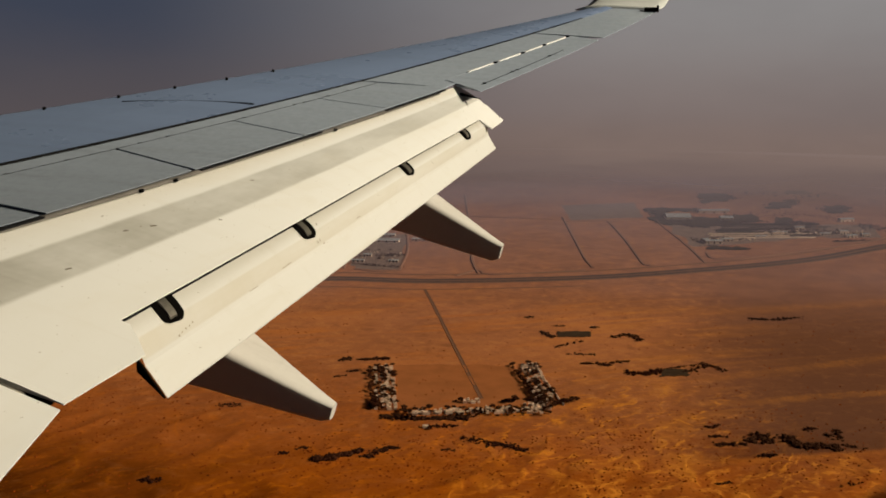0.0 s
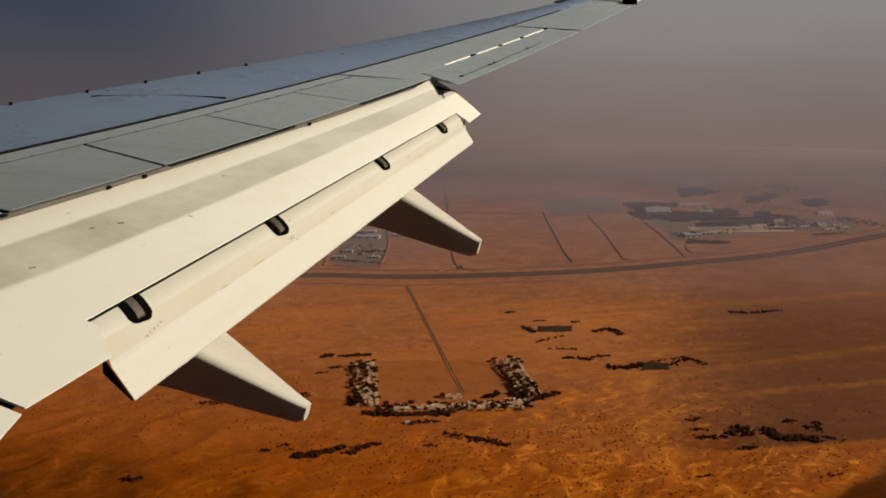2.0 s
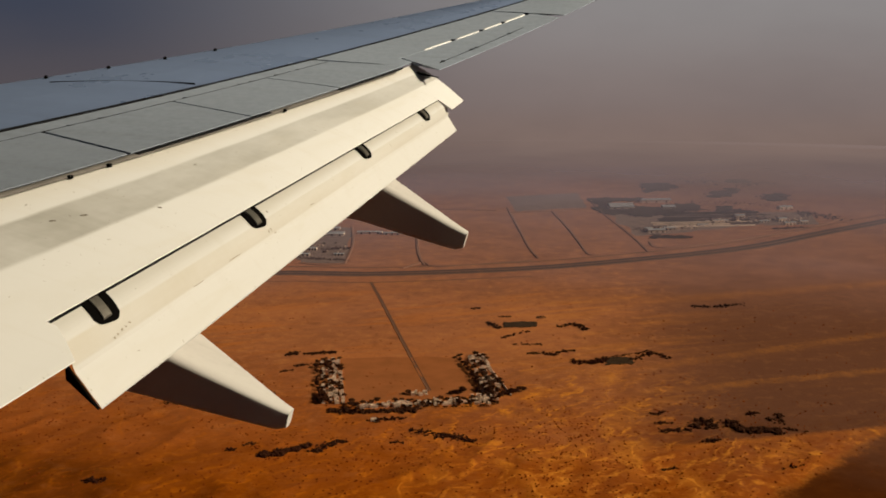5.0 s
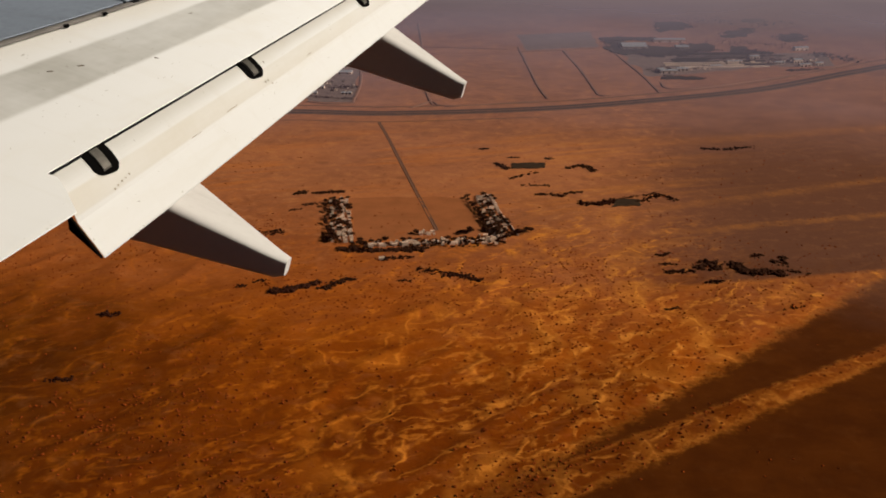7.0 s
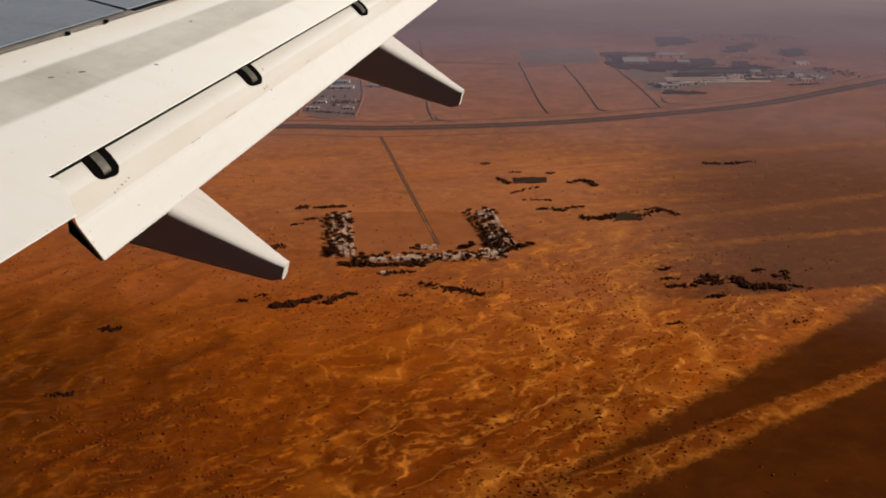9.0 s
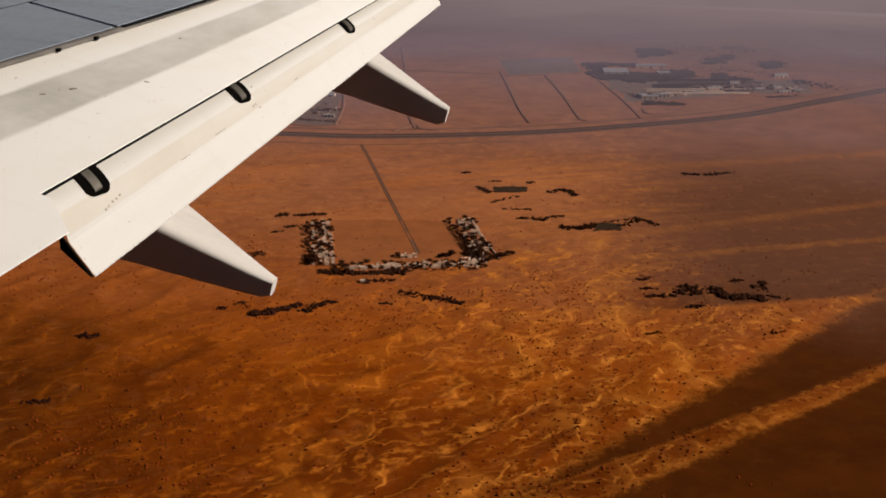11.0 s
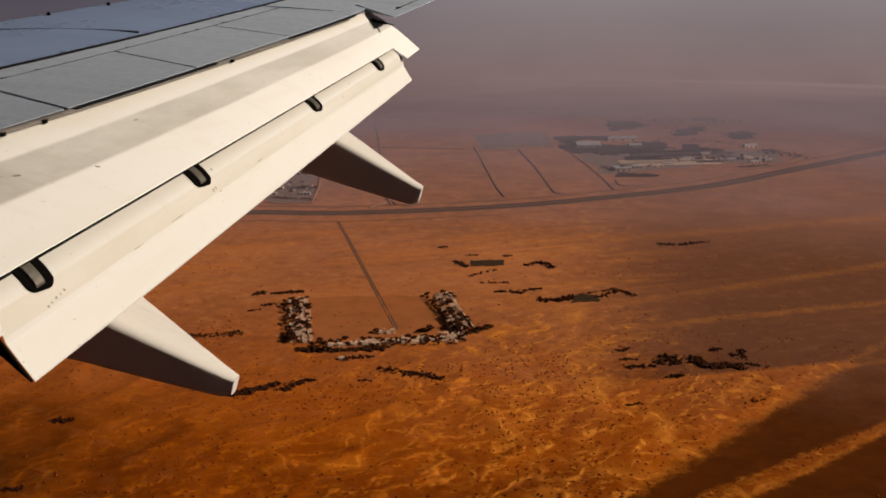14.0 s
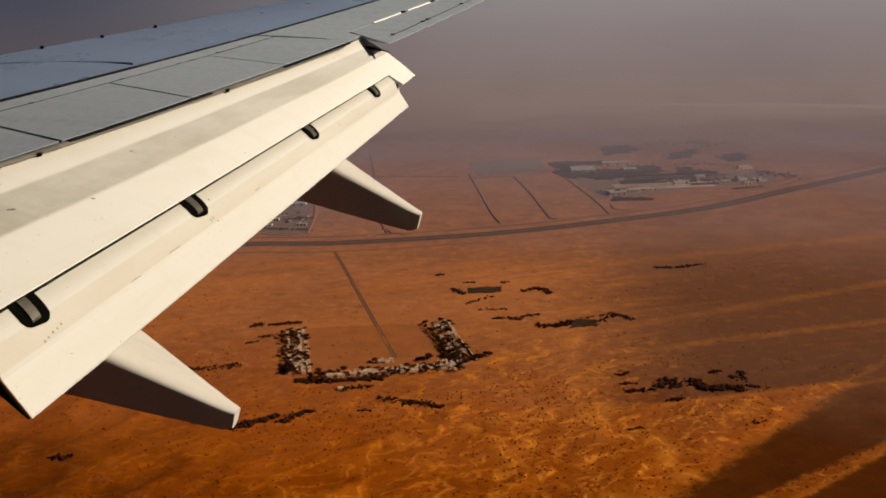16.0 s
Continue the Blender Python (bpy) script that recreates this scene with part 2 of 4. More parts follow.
    streak = m.math("MULTIPLY", streak, m.span(far, 1900.0, 2300.0, 0.36, 0.08))
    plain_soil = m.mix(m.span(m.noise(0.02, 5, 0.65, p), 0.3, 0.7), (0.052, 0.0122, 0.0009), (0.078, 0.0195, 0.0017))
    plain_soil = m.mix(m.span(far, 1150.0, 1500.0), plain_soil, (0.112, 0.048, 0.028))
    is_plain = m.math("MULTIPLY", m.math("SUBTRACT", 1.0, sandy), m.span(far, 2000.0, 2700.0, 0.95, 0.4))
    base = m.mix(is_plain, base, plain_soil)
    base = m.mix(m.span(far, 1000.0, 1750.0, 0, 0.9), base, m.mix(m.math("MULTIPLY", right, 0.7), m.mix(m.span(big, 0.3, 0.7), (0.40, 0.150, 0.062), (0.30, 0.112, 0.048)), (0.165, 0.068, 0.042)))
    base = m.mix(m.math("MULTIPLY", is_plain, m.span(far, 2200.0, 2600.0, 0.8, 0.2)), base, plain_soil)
    # mauve of the distant haze put into the soil colour
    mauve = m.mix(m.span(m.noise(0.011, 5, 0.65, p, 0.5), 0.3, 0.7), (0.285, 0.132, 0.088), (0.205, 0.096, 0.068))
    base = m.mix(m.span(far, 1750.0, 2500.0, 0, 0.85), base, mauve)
    mottle = m.noise(0.042, 5, 0.66, p, 0.5)
    calm = m.span(is_plain, 0.1, 0.8, 1.0, 0.25)
    base = m.mix(m.math("MULTIPLY", m.span(mottle, 0.48, 0.72), m.math("MULTIPLY", calm, m.span(far, 1150.0, 1500.0, 0.1, 0.42))), base, (0.52, 0.215, 0.075))
    base = m.mix(m.math("MULTIPLY", m.span(mottle, 0.28, 0.48, 1.0, 0.0), m.math("MULTIPLY", calm, m.span(far, 1150.0, 1500.0, 0.1, 0.45))), base, (0.15, 0.055, 0.026))
    pale = m.math("MAXIMUM", m.math("MAXIMUM", veins, bands), streak)
    col = m.mix(m.math("MULTIPLY", pale, 0.82), base, m.mix(m.span(m.math("ADD", x, wob), -350.0, 100.0), (0.62, 0.175, 0.008), (0.74, 0.275, 0.036)))
    col = m.mix(m.span(fine, 0.4, 0.8, 0, 0.22), col, (0.075, 0.018, 0.002))
    m.color(m.mix(0.10, col, (0.02, 0.005, 0.001)))
    h = m.math("ADD", m.math("MULTIPLY", m.math("ADD", veins, bands), 1.6), m.math("ADD", m.math("MULTIPLY", mid, 3.5), m.math("MULTIPLY", fine, 0.35)))
    m.bump(m.math("MULTIPLY", h, m.span(dune, 0.0, 1.0, 0.12, 1.0)), 0.20, 2.6)
    return m.m


def haze_material():
    """Painted haze for an added flat sheet over the far plain, more opaque with distance."""
    m = Mat("haze_sheet")
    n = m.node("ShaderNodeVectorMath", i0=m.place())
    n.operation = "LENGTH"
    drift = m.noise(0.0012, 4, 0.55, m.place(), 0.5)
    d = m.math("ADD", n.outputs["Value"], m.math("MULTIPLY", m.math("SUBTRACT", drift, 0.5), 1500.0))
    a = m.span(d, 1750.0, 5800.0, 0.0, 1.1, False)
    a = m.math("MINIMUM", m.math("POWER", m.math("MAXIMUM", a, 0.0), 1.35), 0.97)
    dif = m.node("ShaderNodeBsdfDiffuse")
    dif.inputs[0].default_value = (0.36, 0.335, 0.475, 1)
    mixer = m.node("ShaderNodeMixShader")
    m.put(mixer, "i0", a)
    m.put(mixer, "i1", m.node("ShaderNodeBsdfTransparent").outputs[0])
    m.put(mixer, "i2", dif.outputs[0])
    m.t.links.new(mixer.outputs[0], m.t.nodes["Material Output"].inputs[0])
    return m.m


def distance_material():
    """Glowing colour that paints haze and the low sky over the horizon, paler towards the sun."""
    m = Mat("glowing_haze")
    sep = m.node("ShaderNodeSeparateXYZ", Vector=m.place())
    x, y, z = sep.outputs
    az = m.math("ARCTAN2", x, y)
    # fades behind the seat, to cut fill light on the fairings
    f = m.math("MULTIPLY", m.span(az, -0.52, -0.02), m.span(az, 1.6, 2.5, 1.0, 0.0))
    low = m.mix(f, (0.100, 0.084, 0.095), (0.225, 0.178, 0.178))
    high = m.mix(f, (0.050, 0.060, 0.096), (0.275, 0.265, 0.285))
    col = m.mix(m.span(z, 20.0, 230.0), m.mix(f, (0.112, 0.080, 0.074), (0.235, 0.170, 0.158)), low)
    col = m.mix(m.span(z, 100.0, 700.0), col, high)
    # glow dimmed further out of view, for darker fairing sides
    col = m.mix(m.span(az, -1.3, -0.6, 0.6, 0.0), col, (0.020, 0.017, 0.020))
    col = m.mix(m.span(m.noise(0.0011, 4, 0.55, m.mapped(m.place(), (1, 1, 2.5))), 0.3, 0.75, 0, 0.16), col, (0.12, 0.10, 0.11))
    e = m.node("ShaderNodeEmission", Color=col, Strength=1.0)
    r = m.node("ShaderNodeVectorMath", i0=m.place())
    r.operation = "LENGTH"
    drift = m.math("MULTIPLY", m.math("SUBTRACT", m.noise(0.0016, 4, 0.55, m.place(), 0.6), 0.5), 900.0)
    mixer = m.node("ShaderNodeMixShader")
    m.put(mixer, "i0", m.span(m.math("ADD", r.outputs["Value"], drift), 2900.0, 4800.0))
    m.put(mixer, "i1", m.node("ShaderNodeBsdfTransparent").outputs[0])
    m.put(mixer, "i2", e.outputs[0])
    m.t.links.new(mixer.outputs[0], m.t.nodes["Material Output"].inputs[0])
    return m.m


def asphalt(name, c):
    m = Mat(name, 0.95, 0.0, 0.04)
    p = m.place()
    n = m.noise(0.05, 5, 0.65, p)
    m.color(m.mix(m.span(n, 0.45, 0.8, 0, 0.5), c, (0.17, 0.075, 0.035)))
    return m.m


def leafy(name, c):
    m = Mat(name, 0.9, 0.0, 0.03)
    p = m.coords()
    n = m.noise(0.8, 3, 0.6, p)
    rnd = m.node("ShaderNodeObjectInfo").outputs["Random"]
    a = m.mix(m.span(n, 0.3, 0.7), c, tuple(v * 0.5 for v in c))
    m.color(m.mix(m.math("MULTIPLY", rnd, 0.5), a, (0.045, 0.021, 0.010)))
    return m.m


def stucco(name, c):
    m = Mat(name, 0.95, 0.0, 0.04)
    rnd = m.node("ShaderNodeObjectInfo").outputs["Random"]
    n = m.noise(0.6, 5, 0.65, m.coords())
    a = m.mix(m.math("MULTIPLY", rnd, 0.75), c, (0.42, 0.31, 0.22))
    m.color(m.mix(m.span(n, 0.35, 0.75, 0, 0.45), a, (0.30, 0.21, 0.14)))
    return m.m


SAND = ground_material()
HAZE = haze_material()
DISTANCE = distance_material()
ROAD = asphalt("road_asphalt", (0.058, 0.036, 0.031))
SHOULDER = asphalt("gravel_shoulder", (0.125, 0.066, 0.046))
BANK = asphalt("earth_bank", (0.135, 0.066, 0.042))
FAR_BANK = asphalt("pale_earth_bank", (0.175, 0.088, 0.060))
LEAF = leafy("dark_leaves", (0.044, 0.013, 0.006))
SCRUB = plain("dry_scrub", (0.20, 0.040, 0.006), 0.95, 0.6, 0.3, 0.0, 0.02)
BARK = plain("bark", (0.10, 0.065, 0.04), 0.9, 0.4, 4)
WALLS = stucco("house_plaster", (0.82, 0.62, 0.50))
ROOFS = stucco("roof_screed", (0.66, 0.49, 0.39))
SHEET = plain("shed_sheet", (0.27, 0.27, 0.29), 0.6, 0.5, 0.2)
YARD = plain("graded_yard", (0.17, 0.115, 0.098), 0.95, 0.5, 0.04, 0.0, 0.02)
COURT = plain("court_soil", (0.285, 0.098, 0.034), 0.95, 0.35, 0.03, 0.0, 0.02)
DARK_SOIL = plain("dark_soil", (0.042, 0.026, 0.015), 0.95, 0.4, 0.08, 0.0, 0.02)


# ---- builders ----
def mesh_of(name, verts, faces, mat, smooth=False, uvs=None):
    me = bpy.data.meshes.new(name)
    me.from_pydata([tuple(v) for v in verts], [], faces)
    me.materials.append(mat)
    if smooth:
        me.shade_smooth()
    if uvs is not None:
        lay = me.uv_layers.new(name="UVMap")
        idx = np.empty(len(me.loops), dtype=np.int32)
        me.loops.foreach_get("vertex_index", idx)
        lay.data.foreach_set("uv", np.asarray(uvs, dtype=np.float32)[idx].ravel())
    me.validate()
    me.update()
    return me


def part(name, me, parent, label=""):
    ob = new(name, me)
    ob.parent = parent
    return tagged(ob, label) if label else ob


def thing(name, label, category, at=(0, 0, 0), group="", kind=""):
    ob = new(name)
    ob.location = at
    return tagged(ob, label, category, group, kind)


def slab(rows, thick):
    """A closed shell: rows of points as its top, and its underside thick(i, j) lower."""
    n, k = len(rows), len(rows[0])
    top = [Vector(p) for r in rows for p in r]
    verts = top + [p - Vector((0, 0, thick(i // k, i % k))) for i, p in enumerate(top)]
    o = n * k
    f = []
    for i in range(n - 1):
        for j in range(k - 1):
            a, b, c, d = i * k + j, i * k + j + 1, (i + 1) * k + j + 1, (i + 1) * k + j
            f += [(a, b, c, d), (o + d, o + c, o + b, o + a)]
    for i in range(n - 1):
        for j in (0, k - 1):
            a, d = i * k + j, (i + 1) * k + j
            f.append((a, d, o + d, o + a) if j == 0 else (d, a, o + a, o + d))
    for j in range(k - 1):
        for i in (0, n - 1):
            a, b = i * k + j, i * k + j + 1
            f.append((b, a, o + a, o + b) if i == 0 else (a, b, o + b, o + a))
    return verts, f


def box(x0, x1, y0, y1, z0, z1, o=0):
    v = [(x, y, z) for z in (z0, z1) for y in (y0, y1) for x in (x0, x1)]
    f = [(0, 2, 3, 1), (4, 5, 7, 6), (0, 1, 5, 4), (2, 6, 7, 3), (0, 4, 6, 2), (1, 3, 7, 5)]
    return v, [tuple(i + o for i in q) for q in f]


def join(*pieces):
    verts, faces = [], []
    for v, f in pieces:
        o = len(verts)
        verts += [tuple(p) for p in v]
        faces += [tuple(i + o for i in q) for q in f]
    return verts, faces


def rod(a, b, r0, r1=None, n=8):
    a, b = Vector(a), Vector(b)
    r1 = r0 if r1 is None else r1
    q = (b - a).to_track_quat("Z", "Y")
    v = [p + q @ Vector((r * math.cos(t), r * math.sin(t), 0)) for p, r in ((a, r0), (b, r1)) for t in (2 * math.pi * i / n for i in range(n))]
    f = [(i, (i + 1) % n, n + (i + 1) % n, n + i) for i in range(n)] + [tuple(range(n - 1, -1, -1)), tuple(range(n, 2 * n))]
    return v, f


def lin(a, b, n):
    return [a + (b - a) * i / (n - 1) for i in range(n)]


def vnoise(x, y, seed=0):
    """Smooth value noise on arrays, 0 to 1."""
    xi, yi = np.floor(x).astype(np.int64), np.floor(y).astype(np.int64)
    u, v = x - xi, y - yi
    u, v = u * u * (3 - 2 * u), v * v * (3 - 2 * v)

    def h(a, b):
        k = (a * 374761393 + b * 668265263 + seed * 1442695041) & 0x7FFFFFFF
        k = ((k ^ (k >> 13)) * 1274126177) & 0x7FFFFFFF
        return ((k ^ (k >> 16)) & 0xFFFF) / 65535.0

    return (h(xi, yi) * (1 - u) + h(xi + 1, yi) * u) * (1 - v) + (h(xi, yi + 1) * (1 - u) + h(xi + 1, yi + 1) * u) * v


def relief(x, y):
    """Height of the desert floor: low dunes in the near field, flat where people settled and beyond the road."""
    x, y = np.asarray(x, dtype=float), np.asarray(y, dtype=float)
    wx, wy = x + 40 * vnoise(x / 130, y / 130, 3), y + 40 * vnoise(x / 130, y / 130, 4)
    u, v = 0.5 * wx + 0.866 * wy, 0.866 * wx - 0.5 * wy
    r = 1 - np.abs(2 * vnoise(u / 105, v / 46, 5) - 1)
    r2 = 1 - np.abs(2 * vnoise(u / 42, v / 20, 6) - 1)
    z = 3.2 * r ** 2 + 1.0 * r2 ** 2 + 3.0 * vnoise(x / 300, y / 300, 7)
    d = 0.811 * x - 0.585 * y + 498
    up, low = 0.681 * x - 0.732 * y + 623, 0.723 * x - 0.691 * y + 537
    sandy = np.maximum(np.clip((4 - d) / 30, 0.10, 1), 0.5 * np.clip(up / 15, 0, 1) * np.clip(-low / 15, 0, 1))
    keep = sandy * np.clip((1480 - y) / 260, 0.06, 1)
    return z * keep


def ground_at(x, y):
    return float(relief(x, y))


# ---- desert floor, haze, distance ----
def axis(marks):
    out = [marks[0][0]]
    for (a, s), (b, _) in zip(marks, marks[1:]):
        n = max(1, round((b - a) / s))
        out += [a + (b - a) * (i + 1) / n for i in range(n)]
    return np.array(out)


gx = axis([(-4890, 400), (-1400, 25), (-750, 6.5), (450, 12), (800, 60), (1500, 300), (4890, 1)])
gy = axis([(-4890, 600), (0, 80), (560, 6), (1450, 12), (1800, 60), (3000, 200), (4890, 1)])
GX, GY = np.meshgrid(gx, gy)
GZ = relief(GX, GY)
k = len(gx)
gv = np.stack([GX.ravel(), GY.ravel(), GZ.ravel()], 1).tolist()
gf = [(j * k + i, j * k + i + 1, (j + 1) * k + i + 1, (j + 1) * k + i) for j in range(len(gy) - 1) for i in range(k - 1)]
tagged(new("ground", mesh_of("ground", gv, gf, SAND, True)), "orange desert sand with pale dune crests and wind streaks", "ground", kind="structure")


def haze_shell(n=96):
    prof = [(1900, 26.6), (2850, 27.5), (3350, 28.2), (3750, 29), (4150, 30), (4450, 36), (4650, 60), (4780, 120), (4850, 260), (4880, 720)]
    v = [(r * math.cos(2 * math.pi * i / n), r * math.sin(2 * math.pi * i / n), z) for r, z in prof for i in range(n)]
    return v, [(k * n + i, (k + 1) * n + i, (k + 1) * n + (i + 1) % n, k * n + (i + 1) % n) for k in range(len(prof) - 1) for i in range(n)]


tagged(new("backdrop", mesh_of("backdrop", *haze_shell(), DISTANCE, True)), "glowing shell painted as mauve haze at the desert horizon", "backdrop", kind="structure")
n = 96
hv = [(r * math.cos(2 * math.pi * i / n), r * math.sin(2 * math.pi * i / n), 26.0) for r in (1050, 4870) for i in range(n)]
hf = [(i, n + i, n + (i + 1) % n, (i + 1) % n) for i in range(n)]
tagged(new("backdrop_haze", mesh_of("backdrop_haze", hv, hf, HAZE)), "flat sheet added as painted haze over the far plain", "haze", kind="structure")

# ---- the wing, in metres from the seat ----
def surf(x, y):
    return -1.5 + 0.12 * (y - 4.1) + 0.0055 * (y - 4.1) ** 2 - 0.06 * (x + 2.6)


def x_front(y):
    return -4.35 + 0.72 * (y - 10.68)


def x_crease(y):
    return -5.09 + 0.51 * (y - 7.08)


def x_step(y):
    return -4.49 + 0.487 * (y - 7.72)


def x_spoiler_end(y):
    return -4.14 + 0.395 * (y - 6.16)


def x_aileron_front(y):
    return -2.51 + 0.4215 * (y - 10.82)


def x_aileron_end(y):
    return -2.07 + 0.351 * (y - 10.44)


def x_fixed_end(y):
    return x_spoiler_end(y) if y < 10.6 else x_aileron_front(y)


def top(x, y, dz=0.0):
    return (x, y, surf(x, y) + dz)


wing = thing("aircraft_wing", "grey and white airliner wing with flaps lowered in flight", "aircraft wing")
wing.matrix_world = AIR

# wing box: rounded nose, upper skin, and a sunken deck under the trailing panels
rows = []
for y in lin(1.6, 14.9, 40):
    f, c, e = x_front(y), x_crease(y), x_fixed_end(y)
    prof = [(f - 0.42, -0.36), (f - 0.40, -0.24), (f - 0.32, -0.13), (f - 0.2, -0.05), (f - 0.09, -0.012), (f, 0.0)]
    prof += [(f + (c - f) * q, 0.018 * math.sin(math.pi * q)) for q in (0.25, 0.5, 0.75)]
    prof += [(c - 0.012, 0.0), (c - 0.008, -0.05), (e - 0.06, -0.05)]
    rows.append([top(x, y, dz) for x, dz in prof])
depth = [0.03, 0.12, 0.22, 0.3, 0.34, 0.38, 0.4, 0.36, 0.3, 0.24, 0.19, 0.05]
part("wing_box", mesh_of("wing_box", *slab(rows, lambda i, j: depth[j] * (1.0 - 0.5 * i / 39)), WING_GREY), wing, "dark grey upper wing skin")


def panel(name, y0, y1, xa, xb, mat, dz=0.0, gap=0.012, thick=0.035, n=14, label="", skew=(0.0, 0.0)):
    """A skin panel between two spanwise lines, its ends slanted by skew."""
    rows = []
    for i in range(n):
        q = i / (n - 1)
        row = []
        for s in lin(0, 1, 5):
            y = y0 + skew[0] * s + (y1 + skew[1] * s - y0 - skew[0] * s) * q
            a, b = xa(y) + gap, xb(y) - gap
            row.append(top(a + (b - a) * s, y, dz - 0.006 * s * s))
        rows.append(row)
    return part(name, mesh_of(name, *slab(rows, lambda i, j: thick + (0.006 - thick) * j / 4), mat), wing, label)


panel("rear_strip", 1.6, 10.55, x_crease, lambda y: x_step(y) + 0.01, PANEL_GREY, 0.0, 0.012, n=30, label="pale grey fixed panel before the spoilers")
for y0, y1, k0, k1 in ((2.2, 6.34, -0.2, -0.2), (6.39, 7.71, -0.2, -0.33), (7.74, 8.80, -0.33, -0.26), (8.82, 9.76, -0.26, -0.15), (9.775, 10.52, -0.15, 0.02)):
    panel("spoiler", y0, y1, x_step, x_spoiler_end, PANEL_GREY, 0.004, 0.006, 0.03, 12, "pale grey spoiler panel lying flat", (k0, k1))
panel("outer_strip", 10.58, 13.22, x_crease, x_aileron_front, PANEL_GREY, 0.0, 0.012, n=14, label="pale grey skin before the aileron")
panel("tip_panel", 13.25, 14.92, x_crease, x_aileron_end, PANEL_GREY, 0.002, 0.008, 0.05, 10)
panel("aileron", 10.84, 13.22, x_aileron_front, x_aileron_end, PANEL_GREY, 0.0, 0.012, 0.05, 14, "pale grey aileron", (-0.34, -0.1))

# black strips painted in for dark gaps: along the crease, and under the spoilers' trailing edge
def seal(y0, y1, line, w0, w1, dz, n=24):
    rows = []
    for y in lin(y0, y1, n):
        w = w0 + (w1 - w0) * (y - y0) / (y1 - y0)
        rows.append([top(line(y) + dx * w, y, dz) for dx in (-0.5, 0.5)])
    part("rubber_seal", mesh_of("rubber_seal", *slab(rows, lambda i, j: 0.012), STRIP_BLACK), wing, "black strip painted in for a dark gap")


seal(1.6, 9.4, x_crease, 0.11, 0.045, 0.006)
seal(9.4, 14.2, x_crease, 0.034, 0.028, 0.006)
for y0, y1, w in ((5.0, 6.15, 0.05), (7.45, 8.75, 0.03), (9.6, 10.5, 0.028)):
    seal(y0, y1, lambda y: x_spoiler_end(y), w, w, -0.012, 10)


seal(1.6, 10.5, x_step, 0.010, 0.007, 0.0055)
rows = [[top(x_spoiler_end(y) + dx, y, dz) for dx, dz in ((-0.03, -0.020), (0.006, -0.022), (0.026 - 0.0015 * (y - 4), -0.030))] for y in lin(1.7, 10.4, 30)]
part("trailing_lip", mesh_of("trailing_lip", *slab(rows, lambda i, j: 0.006), LIP), wing, "brownish lip under the spoilers")
for y in (5.25, 5.75, 6.9, 7.2, 8.9):
    v, f = box(-0.008, 0.010, -0.020, 0.020, -0.02, 0.003)
    o = part("lip_clip", mesh_of("lip_clip", v, f, DARK_GAP), wing, "black clip on the lip")
    o.location = top(x_spoiler_end(y) + 0.02, y, -0.024)
panel("corner_panel", 10.535, 10.80, lambda y: x_aileron_front(y) - 0.02, lambda y: min(x_spoiler_end(y), -2.05 - 1.32 * (y - 10.5)) - 0.02, PANEL_GREY, 0.002, 0.004, 0.03, 8)
# black strip painted in as the shaded gap at the flap end
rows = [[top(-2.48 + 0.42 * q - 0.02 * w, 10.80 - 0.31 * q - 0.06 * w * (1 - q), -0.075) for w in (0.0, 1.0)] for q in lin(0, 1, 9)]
part("flap_bay", mesh_of("flap_bay", *slab(rows, lambda i, j: 0.004 + 0.004 * (8 - i)), DARK_GAP), wing, "black strip painted as shade behind the flap end")
# white seal strips and dark brackets along the aileron hinge
for a, b in ((11.22, 11.66), (11.78, 12.18), (12.28, 12.62), (12.70, 13.12)):
    v, f = slab([[top(x_aileron_front(y) + dx, y, 0.008) for dx in (-0.008, 0.008)] for y in (a, b)], lambda i, j: 0.012)
    part("hinge_seal", mesh_of("hinge_seal", v, f, SEAL), wing, "white hinge seal strip")
    v, f = box(-0.02, 0.02, -0.02, 0.02, -0.01, 0.012)
    o = part("hinge_bracket", mesh_of("hinge_bracket", v, f, DARK_GAP), wing)
    o.location = top(x_aileron_front(b + 0.05), b + 0.05)
# groove with rivet heads near the aileron's trailing edge
v, f = slab([[top(x_aileron_end(y) - 0.14 + dx, y, 0.000) for dx in (-0.003, 0.003)] for y in lin(10.75, 12.5, 8)], lambda i, j: 0.003)
part("panel_seam", mesh_of("panel_seam", v, f, DARK_GAP), wing)
for y in (10.81, 11.36, 11.46, 12.17):
    v, f = box(-0.018, 0.018, -0.014, 0.014, 0, 0.012)
    o = part("fastener", mesh_of("fastener", v, f, DARK_GAP), wing)
    o.location = top(x_aileron_end(y) - 0.14, y, -0.005)

# dark studs along the leading edge
for y in (8.70, 9.28, 9.76, 10.23, 10.68):
    v, f = join(rod((0, 0, -0.02), (0, 0, 0.02), 0.02, 0.015, 10), rod((0, 0, 0.02), (0, 0, 0.028), 0.015, 0.007, 10))
    o = part("leading_edge_stud", mesh_of("leading_edge_stud", v, f, DARK_GAP), wing, "small dark stud")
    o.location = top(x_front(y) + 0.03, y, 0.0)

# curved joint of the slat skin, and a seam along the spoilers' front
rows = []
for q in lin(0.40, 1, 18):
    y = 8.62 + 0.76 * math.sin(q * math.pi / 2) ** 0.8
    x = -6.0 + 2.0 * q
    rows.append([top(x, y + w, 0.019) for w in (-0.003, 0.003)])
part("skin_seam", mesh_of("skin_seam", *slab(rows, lambda i, j: 0.02), DARK_GAP), wing)
